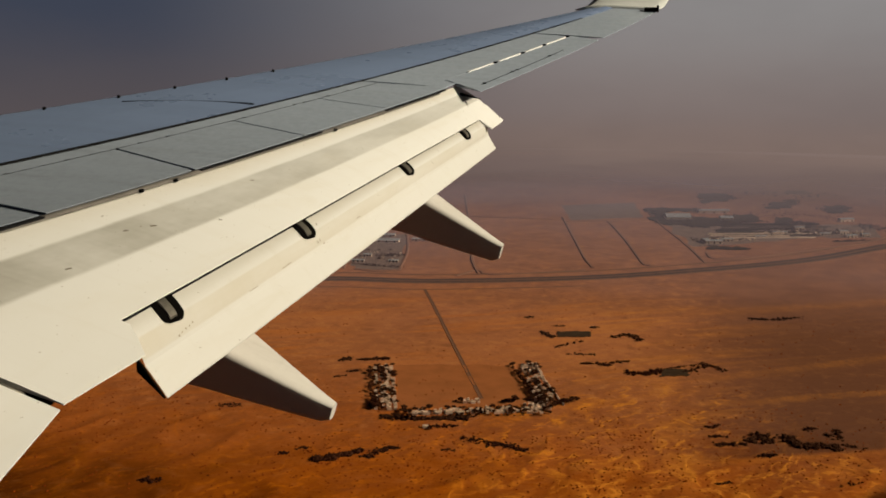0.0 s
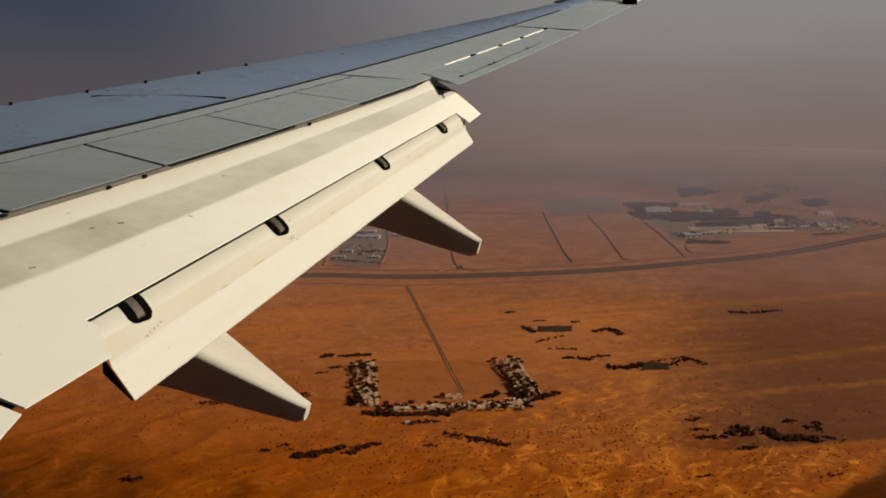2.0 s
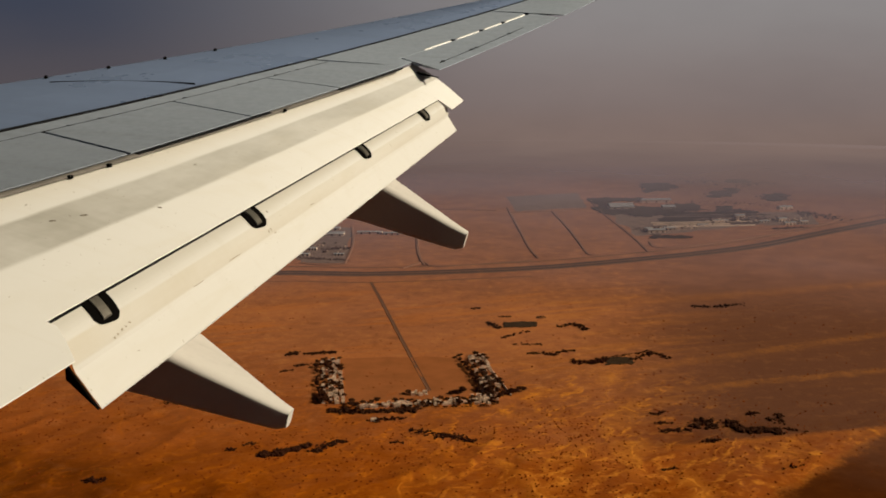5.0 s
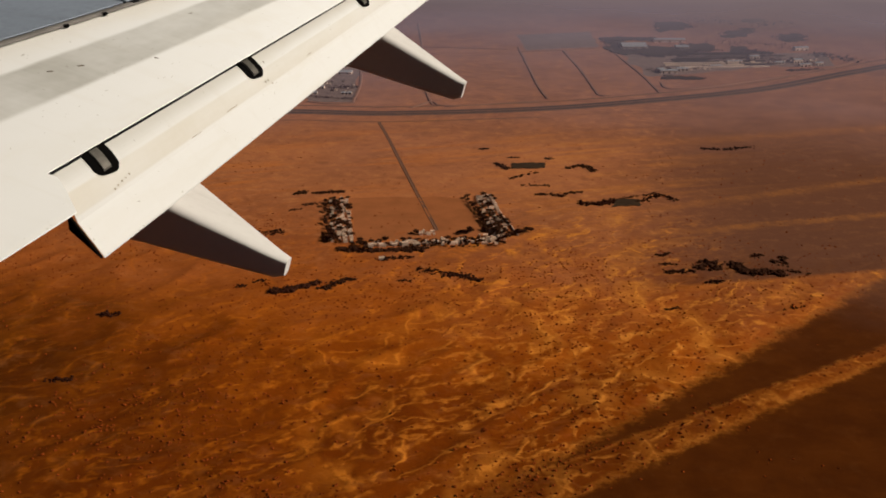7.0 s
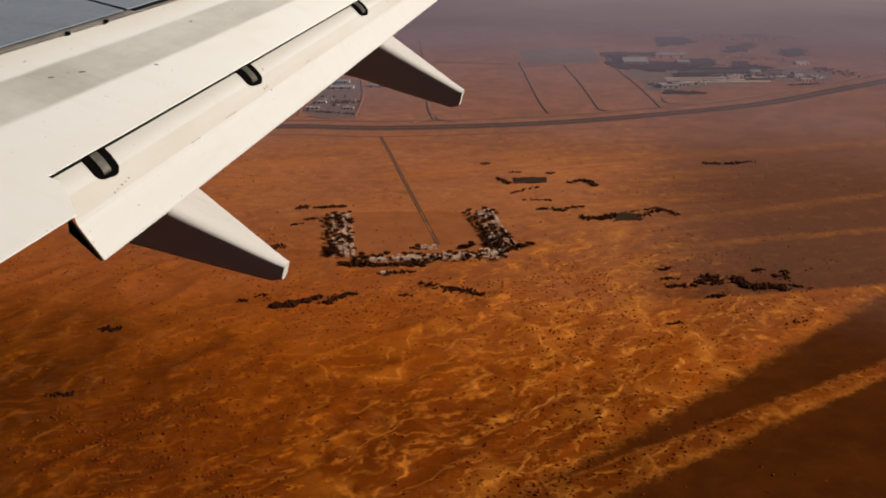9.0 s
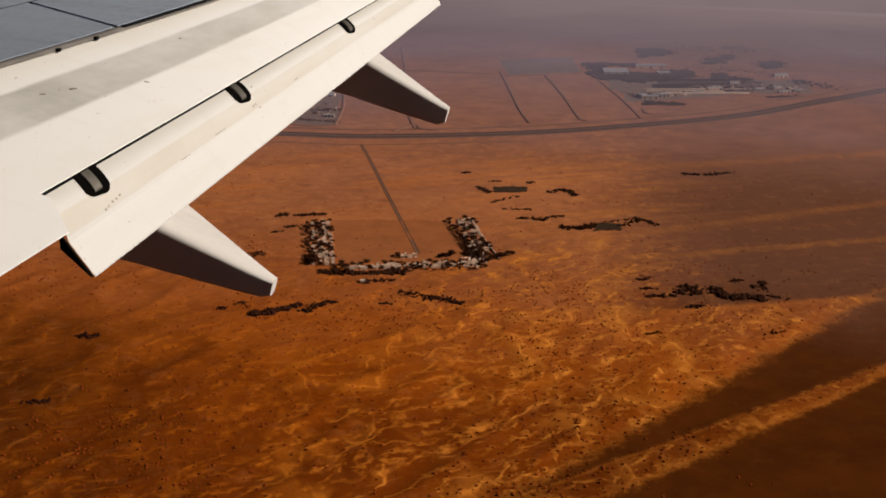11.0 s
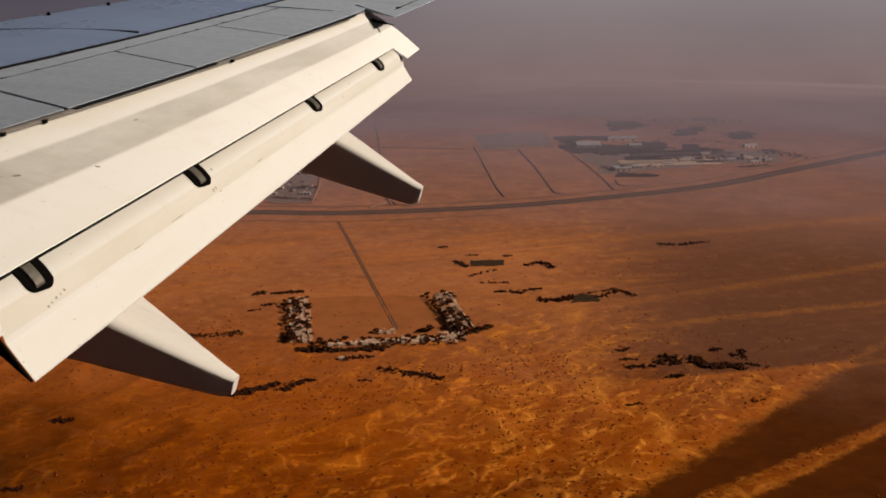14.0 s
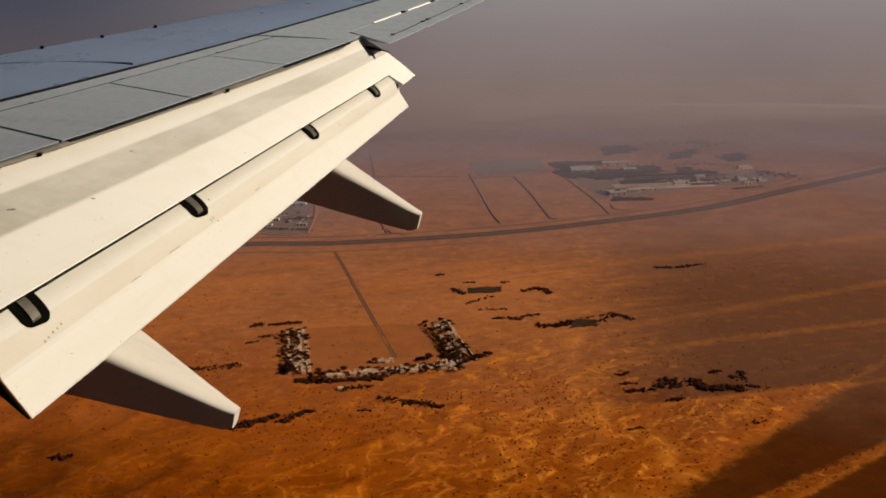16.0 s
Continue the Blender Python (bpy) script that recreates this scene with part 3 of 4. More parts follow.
for y in (6.9, 7.35, 7.95, 8.2, 8.95, 9.5, 9.62, 9.9, 10.15):
    v, f = box(-0.006, 0.006, -0.04, 0.04, 0, 0.005)
    o = part("hinge_cap", mesh_of("hinge_cap", v, f, STRIP_BLACK), wing)
    o.location = top(x_step(y), y, 0.002)
    o.rotation_euler = (0, 0, -0.45)

# ---- flaps ----
def x_flap_front(y):
    return x_spoiler_end(y) - 0.05


def x_flap_end(y):
    return -3.06 + 0.1987 * (y - 4.64)


def x_slot(y):
    q = (y - 5.436) / 4.93
    return -3.204 + 0.2339 * (y - 5.436) - 0.13 * max(0.0, q * (1 - q))


def flap_z(x, y):
    a, b = x_flap_front(y), x_flap_end(y)
    v = (x - a) / (b - a)
    za, zb = surf(a, y) - 0.035, surf(b, y) - 0.42 + (y - 4.64) / 6.04 * 0.1
    return za + (zb - za) * v + 0.03 * math.sin(math.pi * min(max(v, 0), 1))


def flap_rows(y0, y1, end, n, slant, lead=0.0):
    rows, uv = [], []
    for q in lin(0, 1, n):
        row = []
        for s in lin(-0.06, 1, 15):
            y = y0 + (y1 + slant * min(max((s - 0.86) / 0.14, 0), 1) + lead * (1 - max(s, 0)) - y0) * q
            x = x_flap_front(y) + (end(y) - x_flap_front(y)) * s
            row.append((x, y, flap_z(x, y) - (0.05 if s < -0.01 else 0)))
            uv.append((y, (x - x_flap_front(y)) / (x_flap_end(y) - x_flap_front(y))))
        rows.append(row)
    return rows, uv


def taper(k, a=0.14, b=0.008):
    return lambda i, j: a + (b - a) * j / (k - 1)


def flap(name, pieces, parent, mat, label):
    allv, alluv = [], []
    for piece in pieces:
        rows, uv = flap_rows(*piece)
        allv.append(slab(rows, taper(15)))
        alluv += uv + uv
    v, f = join(*allv)
    return part(name, mesh_of(name, v, f, mat, False, alluv), parent, label)


main_flap = flap("main_flap", [(4.61, 5.436, x_flap_end, 8, -0.2), (5.436, 10.36, x_slot, 40, 0), (10.36, 10.665, x_flap_end, 4, 0, 0.11)], wing, FLAP_WHITE, "white lowered flap with a grey band of grime")
flap("inboard_flap", [(1.6, 4.56, lambda y: -3.06 - 0.1 * (y - 4.6), 14, 0)], wing, FLAP_WHITE, "white inboard flap")
v, f = rod((-3.62, 4.57, flap_z(-3.62, 4.57) - 0.03), (-3.28, 4.57, flap_z(-3.28, 4.57) - 0.03), 0.028, 0.03, 10)
part("flap_end_seal", mesh_of("flap_end_seal", v, f, STEEL, True), wing, "grey seal between the flaps")

# black strip added under the joint of the two flaps to paint its shade
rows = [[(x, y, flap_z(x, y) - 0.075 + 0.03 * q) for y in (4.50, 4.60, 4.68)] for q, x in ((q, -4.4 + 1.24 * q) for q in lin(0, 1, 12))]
part("joint_channel", mesh_of("joint_channel", *slab(rows, lambda i, j: 0.02), DARK_GAP), wing, "black strip painted as shade between the flaps")

# the aft segment: a rolled nose under the slot, then a straight steep face
def aft_point(q, s):
    y = 5.42 + (10.40 - 5.42) * q
    xa, xb = x_slot(y) - 0.015, -2.92 + 1.03 * q
    za, zb = flap_z(xa, y) - 0.022, -2.062 + 0.968 * q
    roll_up = 0.032 * max(0.0, math.sin(min(s / 0.55, 1.0) * math.pi)) ** 0.8 if s < 0.55 else 0.0
    return Vector((xa + (xb - xa) * s + roll_up * 0.8, y, za + (zb - za) * s + roll_up * 0.55))


rows = [[aft_point(q, s) for s in lin(0, 1, 22)] for q in lin(0, 1, 44)]
uv = [(5.4 + 5 * q, s) for q in lin(0, 1, 44) for s in lin(0, 1, 22)]
v, f = slab(rows, lambda i, j: 0.004 + (0.056 - 0.05 * j / 21) * min(1.0, i / 4))
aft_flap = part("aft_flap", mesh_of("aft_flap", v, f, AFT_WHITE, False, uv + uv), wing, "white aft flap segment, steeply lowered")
# end rib: a straight dark wedge under the inboard edge
rib_line = [[aft_point(q, 0.56).lerp(aft_point(q, 0.98), k) - Vector((0, 0, 0.004)) for k in lin(-0.30, 1.0, 10)] for q in (-0.004, -0.001)]
part("end_rib", mesh_of("end_rib", *slab(rib_line, taper(10, 0.085, 0.002)), DARK_GAP), aft_flap, "dark flap end rib")

# black strip added to paint the dark gap along the slot
rows = [[aft_point(q, s) + Vector((0.004, 0, 0.006)) for s in (0.0, 0.026 - 0.008 * q)] for q in lin(0.004, 0.992, 40)]
part("slot_seal", mesh_of("slot_seal", *slab(rows, lambda i, j: 0.008), STRIP_BLACK), aft_flap, "black strip painted as the dark flap slot")
# black plates painting shaded hinge openings in the nose of the aft segment, each with its arm
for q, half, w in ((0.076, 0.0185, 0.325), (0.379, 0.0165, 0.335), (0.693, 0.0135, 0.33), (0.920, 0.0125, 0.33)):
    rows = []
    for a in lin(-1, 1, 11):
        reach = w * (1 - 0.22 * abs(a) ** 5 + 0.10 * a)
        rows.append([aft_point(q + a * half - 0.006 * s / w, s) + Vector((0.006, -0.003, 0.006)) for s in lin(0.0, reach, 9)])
    hole = part("hinge_opening", mesh_of("hinge_opening", *slab(rows, lambda i, j: 0.01), DARK_GAP), aft_flap, "black plate painted as a shaded hinge opening")
    rows = [[aft_point(q - 0.002 + a * half * 0.34 - 0.006 * s / w, s) + Vector((0.016, -0.006, 0.012)) for s in lin(0.02, w * 0.82, 7)] for a in (-1, 0, 1)]
    part("hinge_arm", mesh_of("hinge_arm", *slab(rows, lambda i, j: 0.012), STEEL), hole, "worn grey hinge arm")


# brown scuffs on the aft segment, dark scratches on the main flap
for q, s0, l, wd in ((0.384, 0.46, 0.0018, 0.04), (0.390, 0.455, 0.0016, 0.035), (0.397, 0.53, 0.0030, 0.018), (0.066, 0.50, 0.0022, 0.022), (0.072, 0.485, 0.0018, 0.018), (0.080, 0.47, 0.0022, 0.022), (0.087, 0.465, 0.0016, 0.016), (0.094, 0.45, 0.0020, 0.020), (0.22, 0.52, 0.020, 0.006), (0.30, 0.50, 0.024, 0.006), (0.50, 0.48, 0.012, 0.007)):
    rows = [[aft_point(q + l * a, s0 + wd * b + 0.3 * wd * a) + Vector((0.002, -0.001, 0.0025)) for b in (-0.5, 0.5 - 0.3 * abs(a))] for a in (-0.5, -0.1, 0.3, 0.5)]
    part("scuff_mark", mesh_of("scuff_mark", *slab(rows, lambda i, j: 0.002), SCUFF), aft_flap, "faint brown scuff")
for y, v0, l, wd in ((6.35, 0.33, 0.025, 0.008), (6.52, 0.37, 0.03, 0.010), (6.9, 0.52, 0.012, 0.010), (5.72, 0.44, 0.035, 0.006), (7.6, 0.30, 0.02, 0.005)):
    rows = []
    for a in (-0.5, 0.0, 0.5):
        yy = y + l * a
        xs = [x_flap_front(yy) + (x_flap_end(yy) - x_flap_front(yy)) * (v0 + wd * (b + a)) for b in (-0.5, 0.5)]
        rows.append([(x, yy, flap_z(x, yy) + 0.003) for x in xs])
    part("scuff_mark", mesh_of("scuff_mark", *slab(rows, lambda i, j: 0.003), SCRATCH), main_flap, "small dark scratch")


# ---- flap track fairings ----
def fairing(at, fall, width, length, keel, deep):
    """A canoe that hangs under the flap and tapers aft to a blunt end. at: its near upper edge under the flap's trailing edge."""
    x0, y0, z0 = at
    secs = []
    for x in lin(-0.8, length, 26):
        t = max(0.0, (x + 0.2) / (length + 0.2))
        topz = z0 - fall * x
        botz = z0 - deep - keel * (x + 0.30) if x > -0.3 else z0 - deep - 0.10 * (x + 0.30)
        nose = min(1.0, max(0.0, x + 0.8) / 0.4) ** 0.5
        w = (width * (1 - t) + 0.10 * t) * (0.3 + 0.7 * nose)
        end = min(1.0, max(0.0, length - x) / 0.03) ** 0.5 if x > length - 0.03 else 1.0
        h = (topz - botz) * (0.35 + 0.65 * nose) * (0.8 + 0.2 * end)
        cz = topz - h / 2
        sec = []
        # broad rounded shoulders, a tighter keel
        for cx, cy, a0 in ((1, 1, 0), (-1, 1, 90), (-1, -1, 180), (1, -1, 270)):
            ry = min(0.07, w * 0.45) if cy > 0 else min(0.04, w * 0.4)
            rz = h * 0.17 if cy > 0 else min(0.04, h * 0.3)
            for da in range(0, 91, 15):
                a = radians(a0 + da)
                z = cz + cy * (h / 2 - rz) + rz * math.sin(a)
                sec.append((x0 + x - 0.28 * t * (topz - z), y0 + w / 2 + cx * (w / 2 - ry) + ry * math.cos(a) + 0.02 * (1 - t), z))
        secs.append(sec)
    m_ = len(secs[0])
    v = [p for s in secs for p in s]
    f = [(i * m_ + j, i * m_ + (j + 1) % m_, (i + 1) * m_ + (j + 1) % m_, (i + 1) * m_ + j) for i in range(len(secs) - 1) for j in range(m_)]
    f += [tuple(range(m_ - 1, -1, -1)), tuple(range((len(secs) - 1) * m_, len(secs) * m_))]
    f = [q[::-1] for q in f]
    me = mesh_of("track_fairing", v, f, FAIRING, False)
    me.shade_smooth()
    me.set_sharp_from_angle(angle=radians(50))
    return part("track_fairing", me, wing, "white flap track fairing, dark on its shaded side")


fairing((-2.93, 6.28, -2.045), 0.44, 0.60, 0.72, 0.187, 0.258)
fairing((-2.255, 9.10, -1.44), 0.56, 0.51, 0.665, 0.258, 0.288)

# ---- unseen cabin side behind the seat, near-black to block fill light ----
v = []
for x in (-16.0, 14.0):
    for a in lin(-80, 80, 17):
        v.append((x, -2.02 + 1.88 * math.cos(radians(a)), -0.3 + 1.95 * math.sin(radians(a))))
cabin_v = v + [(x, y - 0.08, z) for x, y, z in v]
cf = []
for o, flip in ((0, False), (34, True)):
    for i in range(16):
        q = (o + i, o + 17 + i, o + 18 + i, o + i + 1)
        cf.append(q[::-1] if flip else q)
cf += [(0, 34, 51, 17), (16, 33, 67, 50)] + [(i, i + 1, 35 + i, 34 + i) for i in range(16)] + [(17 + i, 51 + i, 52 + i, 18 + i) for i in range(16)]
cabin = tagged(new("wall_cabin", mesh_of("wall_cabin", cabin_v, cf, CABIN, False)), "unseen near-black cabin wall added to block fill light", "wall", kind="structure")
cabin.matrix_world = AIR

# ---- winglet and tip lamp ----
rows = []
for q in lin(0, 1, 22):
    bend = min(q / 0.42, 1.0)
    ang = radians(72) * bend
    rad = 0.75
    yy = 14.9 + rad * math.sin(ang) + max(0, q - 0.42) * 2.9 * math.cos(radians(72))
    zz = rad * (1 - math.cos(ang)) + max(0, q - 0.42) * 2.9 * math.sin(radians(72))
    xa, xb = -1.62 + 0.42 * bend + 1.15 * max(0, q - 0.42), -0.50 + 0.22 * bend + 0.85 * max(0, q - 0.42)
    zb = surf(-0.9, 14.9)
    rows.append([(xa + (xb - xa) * s, yy, zb + zz + 0.05 * math.sin(math.pi * s ** 0.6)) for s in lin(0, 1, 9)])
v, f = slab(rows, lambda i, j: 0.01 + 0.07 * math.sin(math.pi * (j / 8) ** 0.6))
me = mesh_of("winglet", v, f, WINGLET, True)
part("winglet", me, wing, "pale grey upturned winglet")
v, f = join(box(-0.16, 0.0, -0.05, 0.05, -0.03, 0.025), box(0.0, 0.025, -0.05, 0.05, -0.04, 0.05))
o = part("tip_lamp", mesh_of("tip_lamp", v, f, DARK_GAP), wing, "dark wing tip lamp housing")
o.location = top(-0.53, 14.82, 0.03)


# ---- roads and banks ----
def smooth_line(pts, step=25.0):
    """A soft curve through plan points."""
    p = [Vector((*q, 0)) for q in pts]
    p = [p[0] * 2 - p[1]] + p + [p[-1] * 2 - p[-2]]
    out = []
    for a, b, c, d in zip(p, p[1:], p[2:], p[3:]):
        n = max(2, int((c - b).length / step))
        for i in range(n):
            t = i / n
            out.append(0.5 * (2 * b + (c - a) * t + (2 * a - 5 * b + 4 * c - d) * t * t + (3 * b - a - 3 * c + d) * t ** 3))
    return out + [p[-2]]


def ribbon(pts, prof, shift=0.0, step=25.0, rough=0.0):
    """A long strip along plan points; prof: offsets across it and heights over the ground."""
    line = smooth_line(pts, step)
    rng = random.Random(len(pts) * 7 + int(abs(pts[0][0])))
    v, f = [], []
    for i, p in enumerate(line):
        t = (line[min(i + 1, len(line) - 1)] - line[max(i - 1, 0)]).normalized()
        nrm = Vector((-t.y, t.x, 0))
        for o, h in prof:
            q = p + nrm * (o + shift + rng.uniform(-rough, rough))
            v.append((q.x, q.y, ground_at(q.x, q.y) + h * (1 + rng.uniform(-rough, rough) * 0.1)))
    k = len(prof)
    for i in range(len(line) - 1):
        f += [(i * k + j + 1, i * k + j, (i + 1) * k + j, (i + 1) * k + j + 1) for j in range(k - 1)]
    return v, f


HIGHWAY = [(-1900, 1880), (-1250, 1965), (-736, 2157), (-470, 2191), (-165, 2288), (77, 2418), (341, 2599), (605, 2879), (1150, 3420), (1900, 4000)]
tagged(new("road", mesh_of("road", *ribbon(HIGHWAY, [(-26, -0.5), (-20, 0.9), (20, 0.9), (26, -0.5)]), SHOULDER)), "highway embankment of dark gravel across the desert", "road", kind="structure")
for side in (-11.0, 11.0):
    tagged(new("road_lane", mesh_of("road_lane", *ribbon(HIGHWAY, [(-6.2, 0.6), (-6, 1.0), (6, 1.0), (6.2, 0.6)], side), ROAD)), "dark asphalt carriageway of the highway", "road", kind="structure")
tagged(new("road_service", mesh_of("road_service", *ribbon(HIGHWAY, [(-5, -0.4), (-3, 0.7), (3, 0.7), (5, -0.4)], 62.0), BANK)), "narrow dark service road along the highway", "road", kind="structure")
tagged(new("track_near", mesh_of("track_near", *ribbon(HIGHWAY[:5], [(-3, -0.3), (-2, 0.5), (2, 0.5), (3, -0.3)], -78.0), BANK)), "narrow dirt track beside the highway", "track", kind="structure")
tagged(new("track_village", mesh_of("track_village", *ribbon([(-464, 2112), (-417, 1992), (-327, 1753), (-257, 1568), (-216, 1461)], [(-3.6, -0.3), (-2.6, 0.6), (-1.4, 0.2), (1.4, 0.2), (2.6, 0.6), (3.6, -0.3)], 0, 20, 0.3), BANK)), "straight dark dirt track to the village", "track", kind="structure")

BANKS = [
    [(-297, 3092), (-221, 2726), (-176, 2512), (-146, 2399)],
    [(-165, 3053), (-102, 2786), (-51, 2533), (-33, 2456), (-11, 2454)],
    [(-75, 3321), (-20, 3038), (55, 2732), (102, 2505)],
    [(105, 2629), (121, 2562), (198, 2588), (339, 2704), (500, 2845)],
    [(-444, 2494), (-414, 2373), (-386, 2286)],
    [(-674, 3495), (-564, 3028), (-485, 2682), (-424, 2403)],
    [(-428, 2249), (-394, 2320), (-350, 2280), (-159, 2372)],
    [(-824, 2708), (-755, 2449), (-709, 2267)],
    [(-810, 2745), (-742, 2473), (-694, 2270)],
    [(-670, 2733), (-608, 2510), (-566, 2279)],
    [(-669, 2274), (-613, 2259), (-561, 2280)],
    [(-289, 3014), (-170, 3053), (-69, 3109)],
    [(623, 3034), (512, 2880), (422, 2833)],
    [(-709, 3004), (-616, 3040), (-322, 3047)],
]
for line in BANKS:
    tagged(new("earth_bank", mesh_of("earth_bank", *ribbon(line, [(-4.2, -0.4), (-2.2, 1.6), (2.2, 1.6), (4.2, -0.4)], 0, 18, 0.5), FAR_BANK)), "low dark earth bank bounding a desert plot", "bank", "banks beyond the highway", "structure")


# ---- plants ----
def blob(c, r, rng, flat=0.75):
    """A rough faceted clump of twelve corners."""
    g = (1 + 5 ** 0.5) / 2
    v = [(-1, g, 0), (1, g, 0), (-1, -g, 0), (1, -g, 0), (0, -1, g), (0, 1, g), (0, -1, -g), (0, 1, -g), (g, 0, -1), (g, 0, 1), (-g, 0, -1), (-g, 0, 1)]
    f = [(0, 11, 5), (0, 5, 1), (0, 1, 7), (0, 7, 10), (0, 10, 11), (1, 5, 9), (5, 11, 4), (11, 10, 2), (10, 7, 6), (7, 1, 8), (3, 9, 4), (3, 4, 2), (3, 2, 6), (3, 6, 8), (3, 8, 9), (4, 9, 5), (2, 4, 11), (6, 2, 10), (8, 6, 7), (9, 8, 1)]
    a = rng.uniform(0, 6.3)
    ca, sa = math.cos(a), math.sin(a)
    out = []
    for x, y, z in v:
        k = r / 1.9 * rng.uniform(0.65, 1.25)
        x, y = x * ca - y * sa, x * sa + y * ca
        out.append((c[0] + x * k, c[1] + y * k, c[2] + z * k * flat))
    return out, f


def leaves(centre, spread, count, size, rng):
    v, f = [], []
    for _ in range(count):
        d = Vector((rng.gauss(0, 1), rng.gauss(0, 1), rng.gauss(0, 1))).normalized() * rng.uniform(0.6, 1.0)
        c = Vector(centre) + Vector((d.x * spread[0], d.y * spread[1], d.z * spread[2]))
        a = Vector((rng.gauss(0, 1), rng.gauss(0, 1), rng.gauss(0, 0.6))).normalized() * size * rng.uniform(0.6, 1.3)
        b = a.cross(Vector((rng.gauss(0, 1), rng.gauss(0, 1), rng.gauss(0, 1)))).normalized() * a.length * 0.6
        o = len(v)
        v += [c - a, c + b, c + a, c - b]
        f.append((o, o + 1, o + 2, o + 3))
    return v, f


def tree(seed, height, wide):
    rng = random.Random(seed)
    t = thing("tree", "dark dusty desert tree standing among the houses", "tree", group="village trees")
    pieces = [rod((0, 0, -0.3), (0.1, 0, height * 0.45), 0.28, 0.16, 7)]
    crown = []
    for i in range(5):
        a = i * 1.256 + rng.uniform(-0.3, 0.3)
        e = Vector((math.cos(a) * wide * 0.5, math.sin(a) * wide * 0.5, height * rng.uniform(0.55, 0.82)))
        pieces.append(rod((0.1, 0, height * 0.42), e, 0.12, 0.05, 5))
        crown += [blob(e, wide * rng.uniform(0.22, 0.32), rng), leaves(e, (wide * 0.36, wide * 0.36, wide * 0.26), 46, 0.42, rng)]
    e = Vector((0, 0, height * 0.8))
    crown += [blob(e, wide * 0.3, rng), leaves(e, (wide * 0.42, wide * 0.42, height * 0.26), 70, 0.45, rng)]
    part("trunk", mesh_of("trunk", *join(*pieces), BARK), t)
    part("crown", mesh_of("crown", *join(*crown), LEAF), t)
    return t


TREES = [tree(11, 6.5, 6.0), tree(12, 5.0, 5.5), tree(13, 8.0, 6.5), tree(14, 4.0, 5.0)]
for i, t in enumerate(TREES):
    x, y = (-312, 1354)[0] + 8 * i, (-312, 1354)[1] + i
    t.location = (x, y, ground_at(x, y))


def plant(x, y, rng, big=1.0):
    m = pose(x, y, ground_at(x, y), 0, 0, rng.uniform(0, 360))
    t = copy_thing(TREES[rng.randrange(4)], m)
    t.scale = (big * rng.uniform(0.8, 1.3),) * 3
    return t


def field(corners, h, seed, label="dark green irrigated plot on the desert", mat=None, ragged=0.09, name="crop_plot", category="field"):
    """A low crop plot with an uneven edge and clumped rows."""
    rng = random.Random(seed)
    c = [Vector((*q, 0)) for q in corners]
    n = 9
    rag = ragged * (c[0] - c[2]).length
    rows = []
    for i in range(n):
        a, b = c[0].lerp(c[3], i / (n - 1)), c[1].lerp(c[2], i / (n - 1))
        row = []
        for j in range(n):
            p = a.lerp(b, j / (n - 1)) + Vector((rng.uniform(-1, 1), rng.uniform(-1, 1), 0)) * rag
            row.append((p.x, p.y, ground_at(p.x, p.y) + h * rng.uniform(0.5, 1.2)))
        rows.append(row)
    tagged(new(name, mesh_of(name, *slab(rows, lambda i, j: h + 1.0), mat or DARK_SOIL)), label, category, "yards" if mat else "crop plots")


def grove(points, width, count, seed, size=(1.6, 3.4), name="tree_belt", label="dark belt of dusty desert trees", tall=0.8):
    """A crowd of low crowns along plan points, too dense to count."""
    rng = random.Random(seed)
    line = smooth_line(points, 8.0)
    pieces = []
    for _ in range(int(count * 1.7)):
        p = rng.choice(line)
        x, y = p.x + rng.gauss(0, width * 0.32) + rng.uniform(-4, 4), p.y + rng.gauss(0, width * 0.5)
        r = size[0] * 0.5 + (size[1] * 0.85 - size[0] * 0.5) * rng.random() ** 2
        z = ground_at(x, y)
        pieces.append(blob((x, y, z + r * tall * 0.4), r * 0.95, rng, tall))
        pieces.append(leaves((x, y, z + r * tall * 0.6), (r * 1.35, r * 1.35, r * 0.75), 16, 0.7, rng))
    tagged(new(name, mesh_of(name, *join(*pieces), LEAF)), label, "trees", kind="stuff")


# ---- village houses ----
def house(w, d, h, annexe):
    """A flat-roofed house: walls with a parapet, sunken roof, stair room, door and windows."""
    t = thing("house", "pale plastered flat-roofed village house", "house", group="village houses")
    p = 0.3
    shell = join(box(-w / 2, w / 2, -d / 2, -d / 2 + p, -0.4, h + 0.7), box(-w / 2, w / 2, d / 2 - p, d / 2, -0.4, h + 0.7),
                 box(-w / 2, -w / 2 + p, -d / 2 + p, d / 2 - p, -0.4, h + 0.7), box(w / 2 - p, w / 2, -d / 2 + p, d / 2 - p, -0.4, h + 0.7))
    part("wall", mesh_of("wall", *shell, WALLS), t)
    part("roof", mesh_of("roof", *box(-w / 2 + p, w / 2 - p, -d / 2 + p, d / 2 - p, h - 0.3, h), ROOFS), t)
    part("door", mesh_of("door", *box(-0.6, 0.6, -d / 2 - 0.06, -d / 2 + 0.004, -0.2, 2.1), DARK_GAP), t, "dark door")
    for x in (-w * 0.32, w * 0.32):
        part("window", mesh_of("window", *box(x - 0.55, x + 0.55, -d / 2 - 0.05, -d / 2 + 0.004, 1.1, 2.2), DARK_GAP), t, "dark window")
    if annexe:
        part("stair_room", mesh_of("stair_room", *box(w / 2 - 3.4, w / 2 - 0.5, -d / 2 + 0.5, -d / 2 + 3.6, h, h + 2.4), WALLS), t)
    return t


